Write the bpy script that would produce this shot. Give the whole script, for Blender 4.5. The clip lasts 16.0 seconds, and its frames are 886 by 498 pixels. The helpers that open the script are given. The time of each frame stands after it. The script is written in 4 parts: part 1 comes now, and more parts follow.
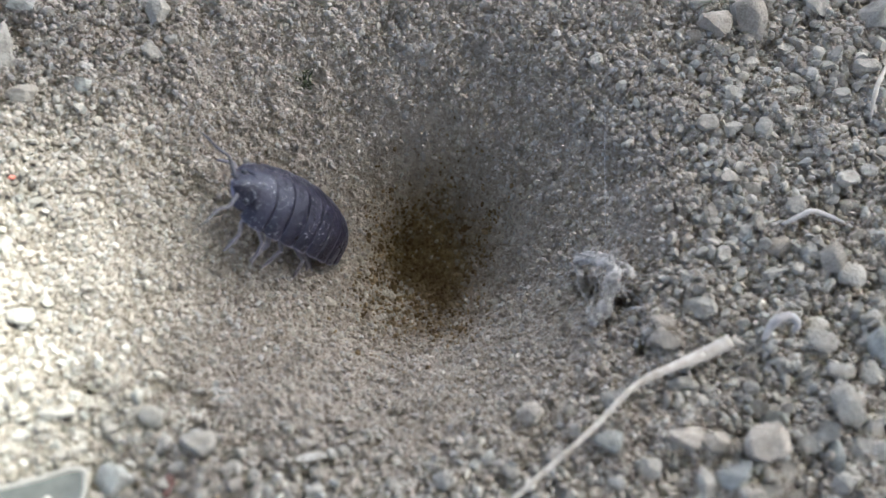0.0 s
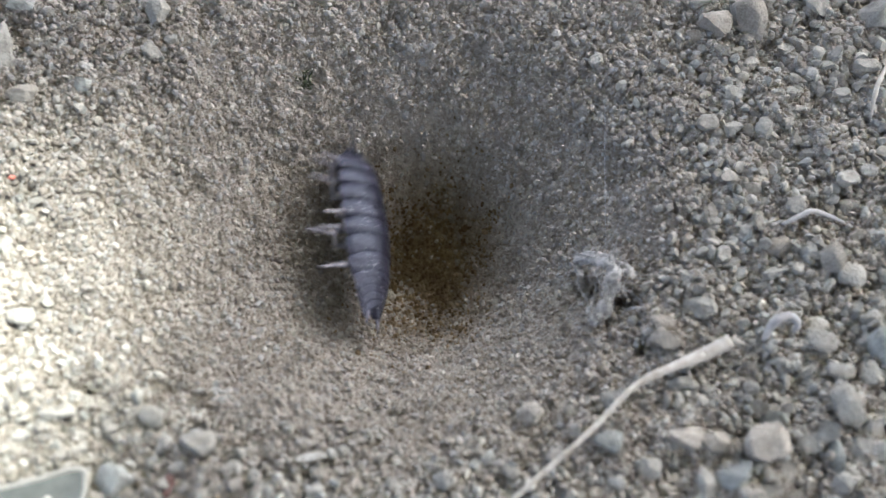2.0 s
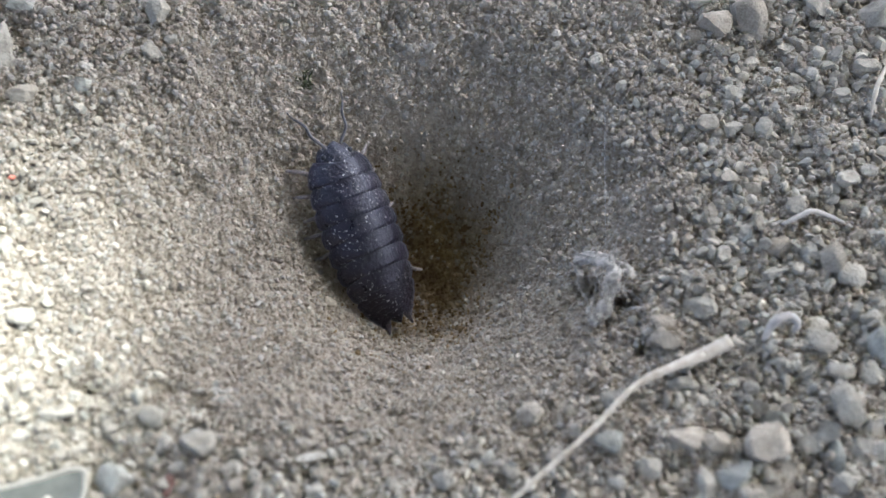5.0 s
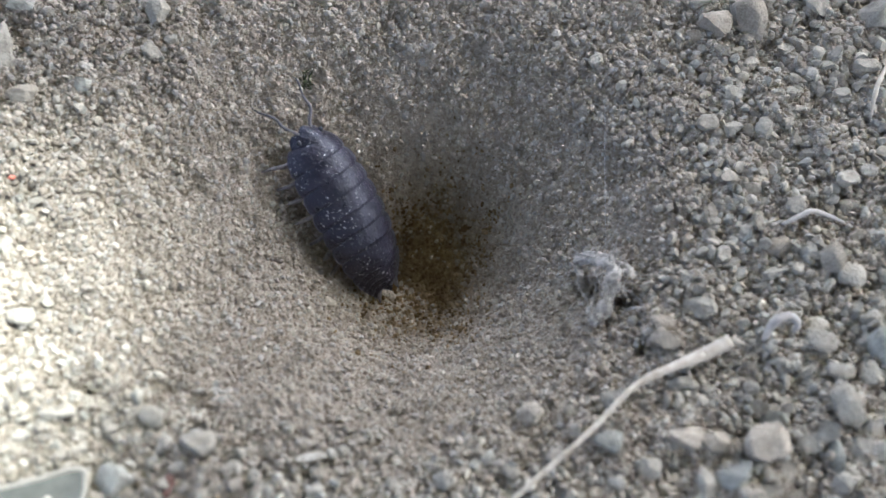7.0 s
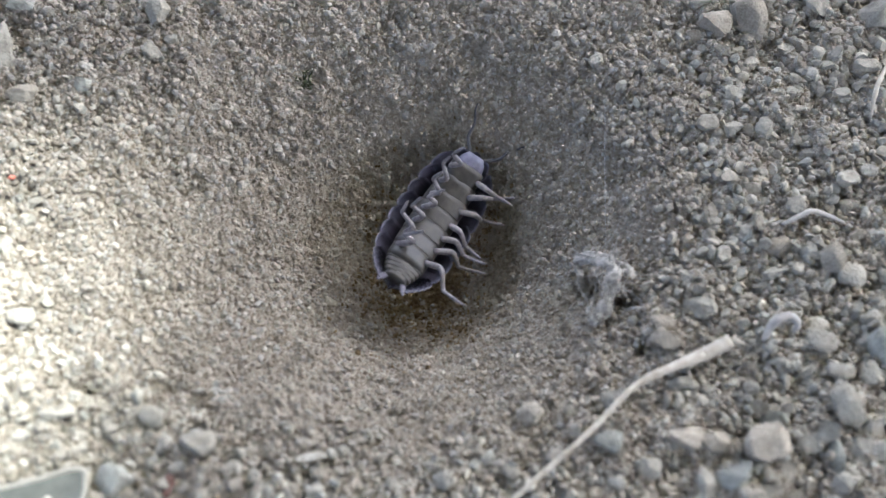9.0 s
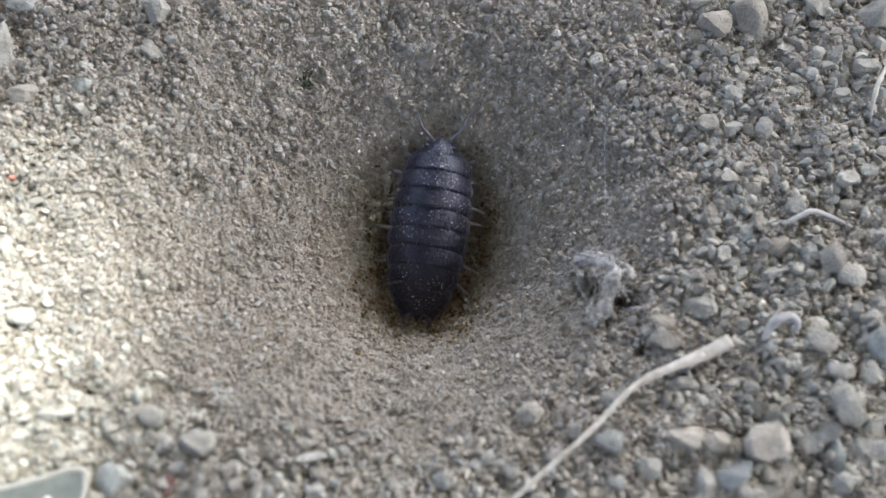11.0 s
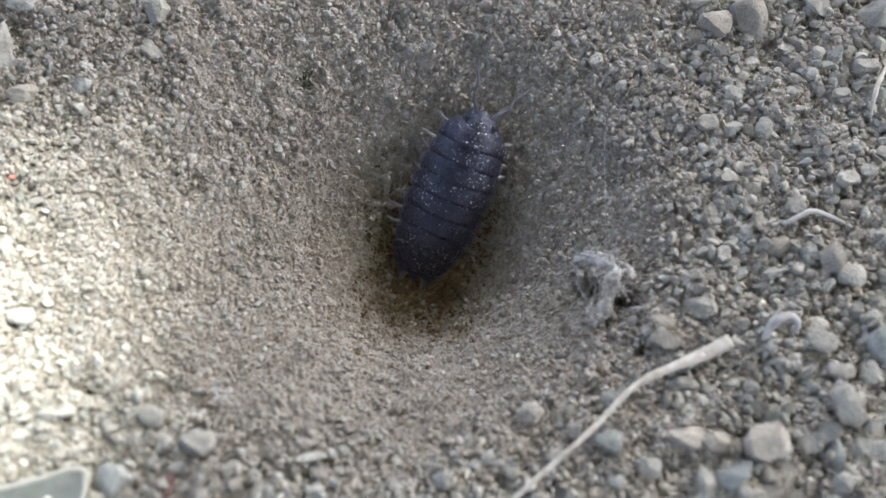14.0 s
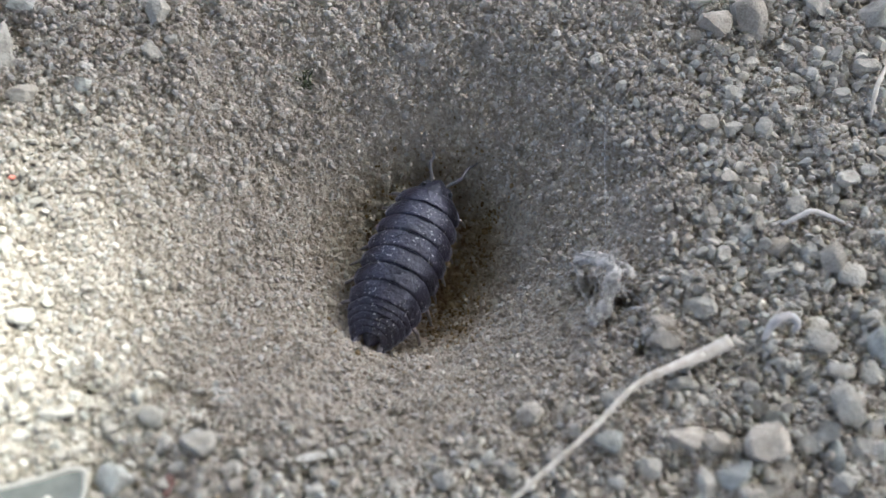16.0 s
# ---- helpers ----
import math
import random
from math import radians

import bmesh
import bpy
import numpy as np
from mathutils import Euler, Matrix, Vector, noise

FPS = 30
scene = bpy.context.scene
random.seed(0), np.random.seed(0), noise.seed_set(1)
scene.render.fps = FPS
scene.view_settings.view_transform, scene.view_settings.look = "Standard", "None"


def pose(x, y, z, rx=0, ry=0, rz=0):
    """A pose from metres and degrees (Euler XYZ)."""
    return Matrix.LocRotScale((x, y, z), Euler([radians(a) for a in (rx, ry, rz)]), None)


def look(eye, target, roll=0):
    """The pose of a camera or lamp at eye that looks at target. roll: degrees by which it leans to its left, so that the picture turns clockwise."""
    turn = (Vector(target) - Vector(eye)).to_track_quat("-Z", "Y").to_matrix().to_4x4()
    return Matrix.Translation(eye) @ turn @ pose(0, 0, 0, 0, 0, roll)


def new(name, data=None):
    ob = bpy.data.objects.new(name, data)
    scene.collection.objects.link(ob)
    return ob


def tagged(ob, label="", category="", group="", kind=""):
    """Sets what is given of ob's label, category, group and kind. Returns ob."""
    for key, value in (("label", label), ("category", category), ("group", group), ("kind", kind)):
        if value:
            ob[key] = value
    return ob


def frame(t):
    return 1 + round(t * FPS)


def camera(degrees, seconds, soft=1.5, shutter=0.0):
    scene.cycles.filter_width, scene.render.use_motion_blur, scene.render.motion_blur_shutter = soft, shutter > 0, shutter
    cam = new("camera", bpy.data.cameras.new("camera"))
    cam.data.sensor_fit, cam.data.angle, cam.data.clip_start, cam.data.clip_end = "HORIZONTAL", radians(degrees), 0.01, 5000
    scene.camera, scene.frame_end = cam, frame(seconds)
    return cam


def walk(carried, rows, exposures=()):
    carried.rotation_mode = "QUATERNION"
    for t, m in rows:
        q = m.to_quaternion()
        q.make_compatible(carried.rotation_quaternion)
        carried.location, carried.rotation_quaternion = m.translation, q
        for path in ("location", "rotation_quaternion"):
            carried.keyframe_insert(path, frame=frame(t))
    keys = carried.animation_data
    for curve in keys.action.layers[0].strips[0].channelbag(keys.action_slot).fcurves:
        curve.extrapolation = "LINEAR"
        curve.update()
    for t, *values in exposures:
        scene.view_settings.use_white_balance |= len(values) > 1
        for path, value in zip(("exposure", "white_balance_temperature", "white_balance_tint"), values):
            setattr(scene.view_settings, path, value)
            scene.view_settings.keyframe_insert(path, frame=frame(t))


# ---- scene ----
cam = camera(50, 16.0, soft=1.5, shutter=0.5)
cam.data.dof.use_dof = True
cam.data.dof.focus_distance = 0.0680
cam.data.dof.aperture_fstop = 31.0
EYE = (0.0040, -0.0225, 0.0550)
walk(cam, [(0.0, look(EYE, (0, 0, 0))), (16.0, look(EYE, (0, 0, 0)))], exposures=[(0.0, 3.74, 5210, 6), (16.0, 3.74, 5210, 6)])

# ---- light: open sky, and a shaft of sun through the leaves of an added tree ----
SUN_FROM = Vector((0.38, 0.32, 0.865)).normalized()
world = bpy.data.worlds.new("sky")
scene.world = world
world.use_nodes = True
sky = world.node_tree.nodes.new("ShaderNodeTexSky")
sky.sky_type, sky.sun_disc = "NISHITA", False
sky.air_density, sky.dust_density, sky.ozone_density = 0.35, 9.0, 0.2
sky.sun_elevation = math.asin(SUN_FROM.z)
sky.sun_rotation = math.atan2(SUN_FROM.x, SUN_FROM.y)
world.node_tree.nodes["Background"].inputs["Strength"].default_value = 0.12
world.node_tree.links.new(sky.outputs["Color"], world.node_tree.nodes["Background"].inputs["Color"])
sun = new("sun", bpy.data.lights.new("sun", "SUN"))
sun.data.energy, sun.data.angle, sun.data.color = 3.0, radians(0.53), (1.0, 0.95, 0.85)
sun.matrix_world = look(SUN_FROM * 3, (0, 0, 0))

MM = 0.001


# ---- materials ----
def material(name, rough=0.85, spec=0.3):
    m = bpy.data.materials.new(name)
    m.use_nodes = True
    b = m.node_tree.nodes["Principled BSDF"]
    b.inputs["Roughness"].default_value = rough
    b.inputs["Specular IOR Level"].default_value = spec
    return m, m.node_tree.nodes, m.node_tree.links, b


def coords(nodes):
    return nodes.new("ShaderNodeTexCoord").outputs["Object"]


def speckle(nodes, links, vector, scale, detail=4.0, rough=0.6):
    n = nodes.new("ShaderNodeTexNoise")
    n.inputs["Scale"].default_value, n.inputs["Detail"].default_value, n.inputs["Roughness"].default_value = scale, detail, rough
    links.new(vector, n.inputs["Vector"])
    return n.outputs["Fac"]


def ramp(nodes, links, fac, stops, constant=False):
    r = nodes.new("ShaderNodeValToRGB")
    r.color_ramp.interpolation = "CONSTANT" if constant else "LINEAR"
    while len(r.color_ramp.elements) < len(stops):
        r.color_ramp.elements.new(0.5)
    for e, (at, colour) in zip(r.color_ramp.elements, stops):
        e.position, e.color = at, (*colour, 1)
    links.new(fac, r.inputs["Fac"])
    return r.outputs["Color"]


def blend(nodes, links, a, b, fac, mode="MIX"):
    n = nodes.new("ShaderNodeMix")
    n.data_type, n.blend_type = "RGBA", mode
    for socket, value in ((n.inputs[0], fac), (n.inputs[6], a), (n.inputs[7], b)):
        if isinstance(value, (int, float)):
            socket.default_value = value
        elif isinstance(value, tuple):
            socket.default_value = (*value, 1)
        else:
            links.new(value, socket)
    return n.outputs[2]


def relief(nodes, links, b, height, strength, distance):
    n = nodes.new("ShaderNodeBump")
    n.inputs["Strength"].default_value, n.inputs["Distance"].default_value = strength, distance
    links.new(height, n.inputs["Height"])
    links.new(n.outputs["Normal"], b.inputs["Normal"])


def stone_like(name, stops, island, rough=0.9, pits=0.0002):
    """Dusty rock: each piece has its own tone, with mottling at two sizes and a pitted face."""
    m, nodes, links, b = material(name, rough, 0.12)
    at = nodes.new("ShaderNodeNewGeometry").outputs["Position"]
    own = nodes.new("ShaderNodeNewGeometry").outputs["Random Per Island"] if island else nodes.new("ShaderNodeObjectInfo").outputs["Random"]
    tone = ramp(nodes, links, own, stops)
    coarse = ramp(nodes, links, speckle(nodes, links, at, 900, 3), [(0.3, (0.68, 0.66, 0.63)), (0.7, (1.14, 1.13, 1.11))])
    fine = ramp(nodes, links, speckle(nodes, links, at, 6500, 2), [(0.3, (0.78, 0.78, 0.78)), (0.65, (1.1, 1.1, 1.1))])
    c = blend(nodes, links, tone, coarse, 1.0, "MULTIPLY")
    c = blend(nodes, links, c, fine, 0.8, "MULTIPLY")
    links.new(c, b.inputs["Base Color"])
    relief(nodes, links, b, speckle(nodes, links, at, 4200, 5, 0.65), 0.9, pits)
    return m


SAND_STOPS = [(0.0, (0.254, 0.212, 0.157)), (0.3, (0.324, 0.274, 0.204)), (0.55, (0.362, 0.307, 0.231)), (0.72, (0.335, 0.307, 0.253)), (0.92, (0.395, 0.342, 0.259)), (1.0, (0.455, 0.400, 0.312))]
GRIT_STOPS = [(0.0, (0.266, 0.232, 0.173)), (0.4, (0.346, 0.301, 0.225)), (0.6, (0.318, 0.301, 0.243)), (0.85, (0.409, 0.361, 0.271)), (1.0, (0.487, 0.439, 0.338))]
grit = stone_like("grit", GRIT_STOPS, True)
sand_grain = stone_like("sand_grain", SAND_STOPS, True)
# darker brown copy of the sand: the pit floor's shade put into the colour
sand_brown = stone_like("shaded_brown_sand", [(0.0, (0.1140, 0.0780, 0.0360)), (0.5, (0.1850, 0.1310, 0.0628)), (1.0, (0.2760, 0.2020, 0.1080))], True)
stone_grey = stone_like("grey_stone", [(0, (0.276, 0.246, 0.187)), (0.6, (0.327, 0.293, 0.224)), (1, (0.382, 0.344, 0.265))], False)
stone_pale = stone_like("pale_stone", [(0, (0.304, 0.271, 0.206)), (0.6, (0.346, 0.310, 0.237)), (1, (0.405, 0.365, 0.283))], False)
stone_blue = stone_like("blue_grey_stone", [(0, (0.262, 0.252, 0.203)), (1, (0.357, 0.334, 0.264))], False)
stone_tan = stone_like("tan_stone", [(0, (0.309, 0.265, 0.195)), (1, (0.378, 0.327, 0.244))], False)
STONES = (stone_grey, stone_pale, stone_blue, stone_tan)


FLOOR_SHADE = (-0.0017, 0.0026, 0.0058, 0.0080)     # place and half sizes of the brown shade painted on the pit's floor, metres


def soil_material():
    m, nodes, links, b = material("dry_sandy_soil", 0.95, 0.15)
    at = nodes.new("ShaderNodeNewGeometry").outputs["Position"]
    c = ramp(nodes, links, speckle(nodes, links, at, 2600, 5, 0.7), [(0.30, (0.173, 0.142, 0.100)), (0.5, (0.314, 0.267, 0.197)), (0.70, (0.443, 0.385, 0.292))])
    wide = ramp(nodes, links, speckle(nodes, links, at, 160, 3), [(0.3, (0.80, 0.78, 0.75)), (0.7, (1.1, 1.08, 1.05))])
    c = blend(nodes, links, c, wide, 1.0, "MULTIPLY")
    # the pit floor's brown shade, painted into the soil's colour, with a ragged edge
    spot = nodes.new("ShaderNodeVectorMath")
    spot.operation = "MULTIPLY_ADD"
    spot.inputs[1].default_value, spot.inputs[2].default_value = (1 / FLOOR_SHADE[2], 1 / FLOOR_SHADE[3], 0), (-FLOOR_SHADE[0] / FLOOR_SHADE[2], -FLOOR_SHADE[1] / FLOOR_SHADE[3], 0)
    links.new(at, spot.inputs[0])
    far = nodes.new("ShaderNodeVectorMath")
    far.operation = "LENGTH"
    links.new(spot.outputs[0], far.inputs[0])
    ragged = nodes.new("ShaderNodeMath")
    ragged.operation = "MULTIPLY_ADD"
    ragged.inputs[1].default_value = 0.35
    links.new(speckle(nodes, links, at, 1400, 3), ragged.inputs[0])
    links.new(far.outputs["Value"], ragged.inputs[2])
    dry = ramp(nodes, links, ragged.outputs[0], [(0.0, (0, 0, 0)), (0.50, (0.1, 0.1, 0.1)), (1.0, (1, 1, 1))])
    shade_brown = ramp(nodes, links, speckle(nodes, links, at, 2600, 5, 0.7), [(0.3, (0.0950, 0.0630, 0.0262)), (0.5, (0.1760, 0.1215, 0.0556)), (0.7, (0.2660, 0.1915, 0.0970))])
    links.new(blend(nodes, links, shade_brown, c, dry), b.inputs["Base Color"])
    relief(nodes, links, b, speckle(nodes, links, at, 3800, 5, 0.75), 1.0, 0.00040)
    return m


soil = soil_material()


def shell_material(name="slate_shell"):
    """Slate-purple back plates with a satin gloss, faint mottling and a scatter of pale dust."""
    m, nodes, links, b = material(name, 0.38, 0.3)
    at = coords(nodes)
    c = ramp(nodes, links, speckle(nodes, links, at, 700, 4), [(0.3, (0.0058, 0.0047, 0.0082)), (0.5, (0.0103, 0.0082, 0.0143)), (0.75, (0.0205, 0.0171, 0.0270))])
    specks = ramp(nodes, links, speckle(nodes, links, at, 4300, 3, 0.7), [(0.595, (0, 0, 0)), (0.65, (1, 1, 1))])
    dusty = ramp(nodes, links, speckle(nodes, links, at, 520, 3, 0.6), [(0.44, (0.1, 0.1, 0.1)), (0.62, (1, 1, 1))])
    flecks = blend(nodes, links, specks, dusty, 1.0, "MULTIPLY")
    c = blend(nodes, links, c, (0.36, 0.335, 0.31), flecks)
    links.new(c, b.inputs["Base Color"])
    links.new(ramp(nodes, links, speckle(nodes, links, at, 1500, 3), [(0.3, (0.26, 0.26, 0.26)), (0.7, (0.46, 0.46, 0.46))]), b.inputs["Roughness"])
    b.inputs["Coat Weight"].default_value, b.inputs["Coat Roughness"].default_value = 0.12, 0.28
    relief(nodes, links, b, speckle(nodes, links, at, 2600, 4), 1.0, 0.00016)
    return m


def plain_organic(name, low, high, scale, rough=0.6, bump=0.00004, sub=0.0):
    m, nodes, links, b = material(name, rough, 0.35)
    at = coords(nodes)
    c = ramp(nodes, links, speckle(nodes, links, at, scale, 4), [(0.3, low), (0.7, high)])
    links.new(c, b.inputs["Base Color"])
    relief(nodes, links, b, speckle(nodes, links, at, scale * 3, 3), 0.5, bump)
    if sub:
        b.inputs["Subsurface Weight"].default_value = sub
        b.inputs["Subsurface Scale"].default_value = 0.0004
    return m


shell = shell_material()
inner_shell = plain_organic("lilac_inner_shell", (0.030, 0.026, 0.036), (0.068, 0.059, 0.074), 1500, 0.5)
belly = plain_organic("brown_grey_belly", (0.032, 0.026, 0.018), (0.066, 0.055, 0.040), 1300, 0.45)
leg_skin = plain_organic("pale_leg", (0.1056, 0.0884, 0.0811), (0.2728, 0.2338, 0.2044), 2600, 0.6, 0.00012)
face_skin = plain_organic("blue_grey_face", (0.09, 0.085, 0.11), (0.18, 0.17, 0.21), 1200, 0.5)
feeler_skin = plain_organic("dusty_feeler", (0.050, 0.044, 0.041), (0.115, 0.103, 0.094), 1800, 0.7)
straw_skin = plain_organic("bleached_straw", (0.27, 0.225, 0.155), (0.47, 0.405, 0.30), 900, 0.55, 0.00006)
root_skin = plain_organic("dusty_rootlet", (0.24, 0.21, 0.17), (0.40, 0.36, 0.30), 900, 0.9)
husk_skin = plain_organic("dusty_husk", (0.21, 0.184, 0.145), (0.43, 0.382, 0.308), 2600, 0.95, 0.0001)
dead_leaf = plain_organic("dead_leaf", (0.070, 0.068, 0.050), (0.135, 0.130, 0.098), 500, 0.8)
leaf_rim = plain_organic("pale_leaf_margin", (0.20, 0.175, 0.125), (0.31, 0.275, 0.21), 600, 0.8)
plate_margin = plain_organic("plate_margin", (0.05, 0.043, 0.05), (0.15, 0.13, 0.135), 2500, 0.5)
eye_black = plain_organic("black_eye", (0.01, 0.01, 0.01), (0.02, 0.02, 0.02), 500, 0.3)
red_bit = plain_organic("red_speck", (0.42, 0.10, 0.05), (0.60, 0.22, 0.14), 900, 0.6)
brown_bit = plain_organic("brown_fragment", (0.10, 0.05, 0.03), (0.20, 0.11, 0.07), 1200, 0.8)
moss = plain_organic("dark_green_moss", (0.035, 0.038, 0.014), (0.075, 0.072, 0.03), 2500, 0.9, 0.0001)
silk = plain_organic("silk", (0.45, 0.43, 0.40), (0.6, 0.58, 0.55), 500, 0.5)
foliage = plain_organic("green_foliage", (0.06, 0.074, 0.044), (0.09, 0.105, 0.066), 60, 0.5, 0.001)
bark = plain_organic("bark", (0.09, 0.07, 0.05), (0.20, 0.16, 0.12), 40, 0.9, 0.004)


# ---- shape helpers ----
def part(name, bm, mat, parent=None, label="", smooth=True):
    """Links a bmesh as one mesh object under a thing or a part."""
    me = bpy.data.meshes.new(name)
    bmesh.ops.recalc_face_normals(bm, faces=bm.faces)
    bm.to_mesh(me)
    bm.free()
    me.materials.append(mat)
    me.polygons.foreach_set("use_smooth", [smooth] * len(me.polygons))
    ob = new(name, me)
    ob.parent = parent
    if label:
        tagged(ob, label)
    return ob


def tube(points, radii, sides=8, flat=1.0, bm=None, steps=4):
    """A tapered round limb through points, smoothed between them; flat squeezes it across."""
    bm = bm or bmesh.new()
    pts, rad = [], []
    n = len(points)
    for i in range(n - 1):
        p0, p1, p2, p3 = (Vector(points[min(max(k, 0), n - 1)]) for k in (i - 1, i, i + 1, i + 2))
        for s in range(steps):
            t = s / steps
            pts.append(0.5 * (2 * p1 + (p2 - p0) * t + (2 * p0 - 5 * p1 + 4 * p2 - p3) * t * t + (3 * p1 - p0 - 3 * p2 + p3) * t ** 3))
            rad.append(radii[i] * (1 - t) + radii[i + 1] * t)
    pts.append(Vector(points[-1]))
    rad.append(radii[-1])
    rings = []
    for i, p in enumerate(pts):
        d = (pts[min(i + 1, len(pts) - 1)] - pts[max(i - 1, 0)]).normalized()
        side = d.cross(Vector((0.01, 0.02, 1))).normalized()
        up = side.cross(d)
        rings.append([bm.verts.new(p + rad[i] * (side * math.cos(a) + up * math.sin(a) * flat)) for a in (2 * math.pi * k / sides for k in range(sides))])
    for a, b in zip(rings, rings[1:]):
        for k in range(sides):
            bm.faces.new((a[k], a[(k + 1) % sides], b[(k + 1) % sides], b[k]))
    bm.faces.new(rings[0])
    bm.faces.new(rings[-1][::-1])
    return bm


def mesh_from(name, verts, faces, mat, smooth=False):
    """A mesh from arrays of corners and triangles."""
    me = bpy.data.meshes.new(name)
    me.vertices.add(len(verts))
    me.vertices.foreach_set("co", np.asarray(verts, np.float32).ravel())
    me.loops.add(len(faces) * 3)
    me.loops.foreach_set("vertex_index", np.asarray(faces, np.int32).ravel())
    me.polygons.add(len(faces))
    me.polygons.foreach_set("loop_start", np.arange(len(faces), dtype=np.int32) * 3)
    me.polygons.foreach_set("use_smooth", np.full(len(faces), smooth))
    me.update(calc_edges=True)
    me.materials.append(mat)
    return me


def ball(level):
    bm = bmesh.new()
    bmesh.ops.create_icosphere(bm, subdivisions=level, radius=1.0)
    v = np.array([p.co[:] for p in bm.verts])
    f = np.array([[p.index for p in q.verts] for q in bm.faces])
    bm.free()
    return v, f


def rock_shape(rng, level, cuts, rough=0.04, least=0.32, most=0.8):
    """Corners and triangles of a broken stone within a 2 x 2 x 2 box."""
    v, f = ball(level)
    v = v.copy()
    for _ in range(cuts):
        n = rng.normal(size=3)
        n /= np.linalg.norm(n)
        over = v @ n - rng.uniform(least, most)
        v -= np.outer(np.clip(over, 0, None), n)
    v += rng.normal(size=v.shape) * rough
    low, high = v.min(0), v.max(0)
    return (v - (low + high) / 2) / ((high - low) / 2), f


def turns(rng, n):
    """n random rotation matrices."""
    q = rng.normal(size=(n, 4))
    q /= np.linalg.norm(q, axis=1)[:, None]
    w, x, y, z = q.T
    return np.stack([np.stack([1 - 2 * (y * y + z * z), 2 * (x * y - z * w), 2 * (x * z + y * w)], 1), np.stack([2 * (x * y + z * w), 1 - 2 * (x * x + z * z), 2 * (y * z - x * w)], 1),
                     np.stack([2 * (x * z - y * w), 2 * (y * z + x * w), 1 - 2 * (x * x + y * y)], 1)], 1)


def ground_normal(x, y, e=0.0006):
    n = np.stack([-(ground_height(x + e, y) - ground_height(x - e, y)) / (2 * e), -(ground_height(x, y + e) - ground_height(x, y - e)) / (2 * e), np.ones_like(np.asarray(x, float))], -1)
    return n / np.linalg.norm(n, axis=-1, keepdims=True)


def rim_share(x, y):
    """How far a place lies from the pit's floor, as a share of the way to the rim."""
    dx, dy = np.asarray(x) * 1000 - PIT[0], np.asarray(y) * 1000 - PIT[1]
    a = np.degrees(np.arctan2(dy, dx))
    reach, weight = 0, 0
    for bearing, r in RIM:
        w = np.exp(3.5 * (np.cos(np.radians(a - bearing)) - 1))
        reach, weight = reach + w * r, weight + w
    return np.hypot(dx, dy) / (reach / weight)


# ---- the ground's shape ----
PIT = (-0.82, 2.43)          # centre of the pit's floor, mm
DEPTH = 9.2                 # mm
# distance from the floor's centre to the rim, mm, by bearing in degrees
RIM = ((-180, 18.8), (-163, 18.7), (-128, 16.8), (-76, 13.4), (-30, 14.2), (15, 13.8), (62, 16.6), (112, 16.4), (163, 19.0))

# the same for the lip inside which the funnel drops more steeply
LIP = ((-180, 10.6), (-150, 11.0), (-115, 9.4), (-80, 7.8), (-40, 6.6), (0, 6.2), (45, 7.0), (90, 8.6), (140, 9.6))

HOLLOWS = ((12.1, -0.2, 0.75, 2.4), (13.3, -3.8, 0.5, 1.0), (-18.6, -12.9, 0.5, 0.9), (9.85, 0.45, 0.6, 1.7))     # small dents: x, y, radius, depth, mm


def softplus(v, k):
    return np.logaddexp(0.0, v * k) / k


def lumps(x, y, cell, seed):
    """Smooth random unevenness between -1 and 1, over cells of the given size."""
    u, v = x / cell, y / cell
    i, j = np.floor(u), np.floor(v)
    fu, fv = u - i, v - j
    fu, fv = fu * fu * (3 - 2 * fu), fv * fv * (3 - 2 * fv)

    def corner(a, b):
        h = np.sin(a * 127.1 + b * 311.7 + seed * 17.3) * 43758.5453
        return 2 * (h - np.floor(h)) - 1

    return (corner(i, j) * (1 - fu) + corner(i + 1, j) * fu) * (1 - fv) + (corner(i, j + 1) * (1 - fu) + corner(i + 1, j + 1) * fu) * fv


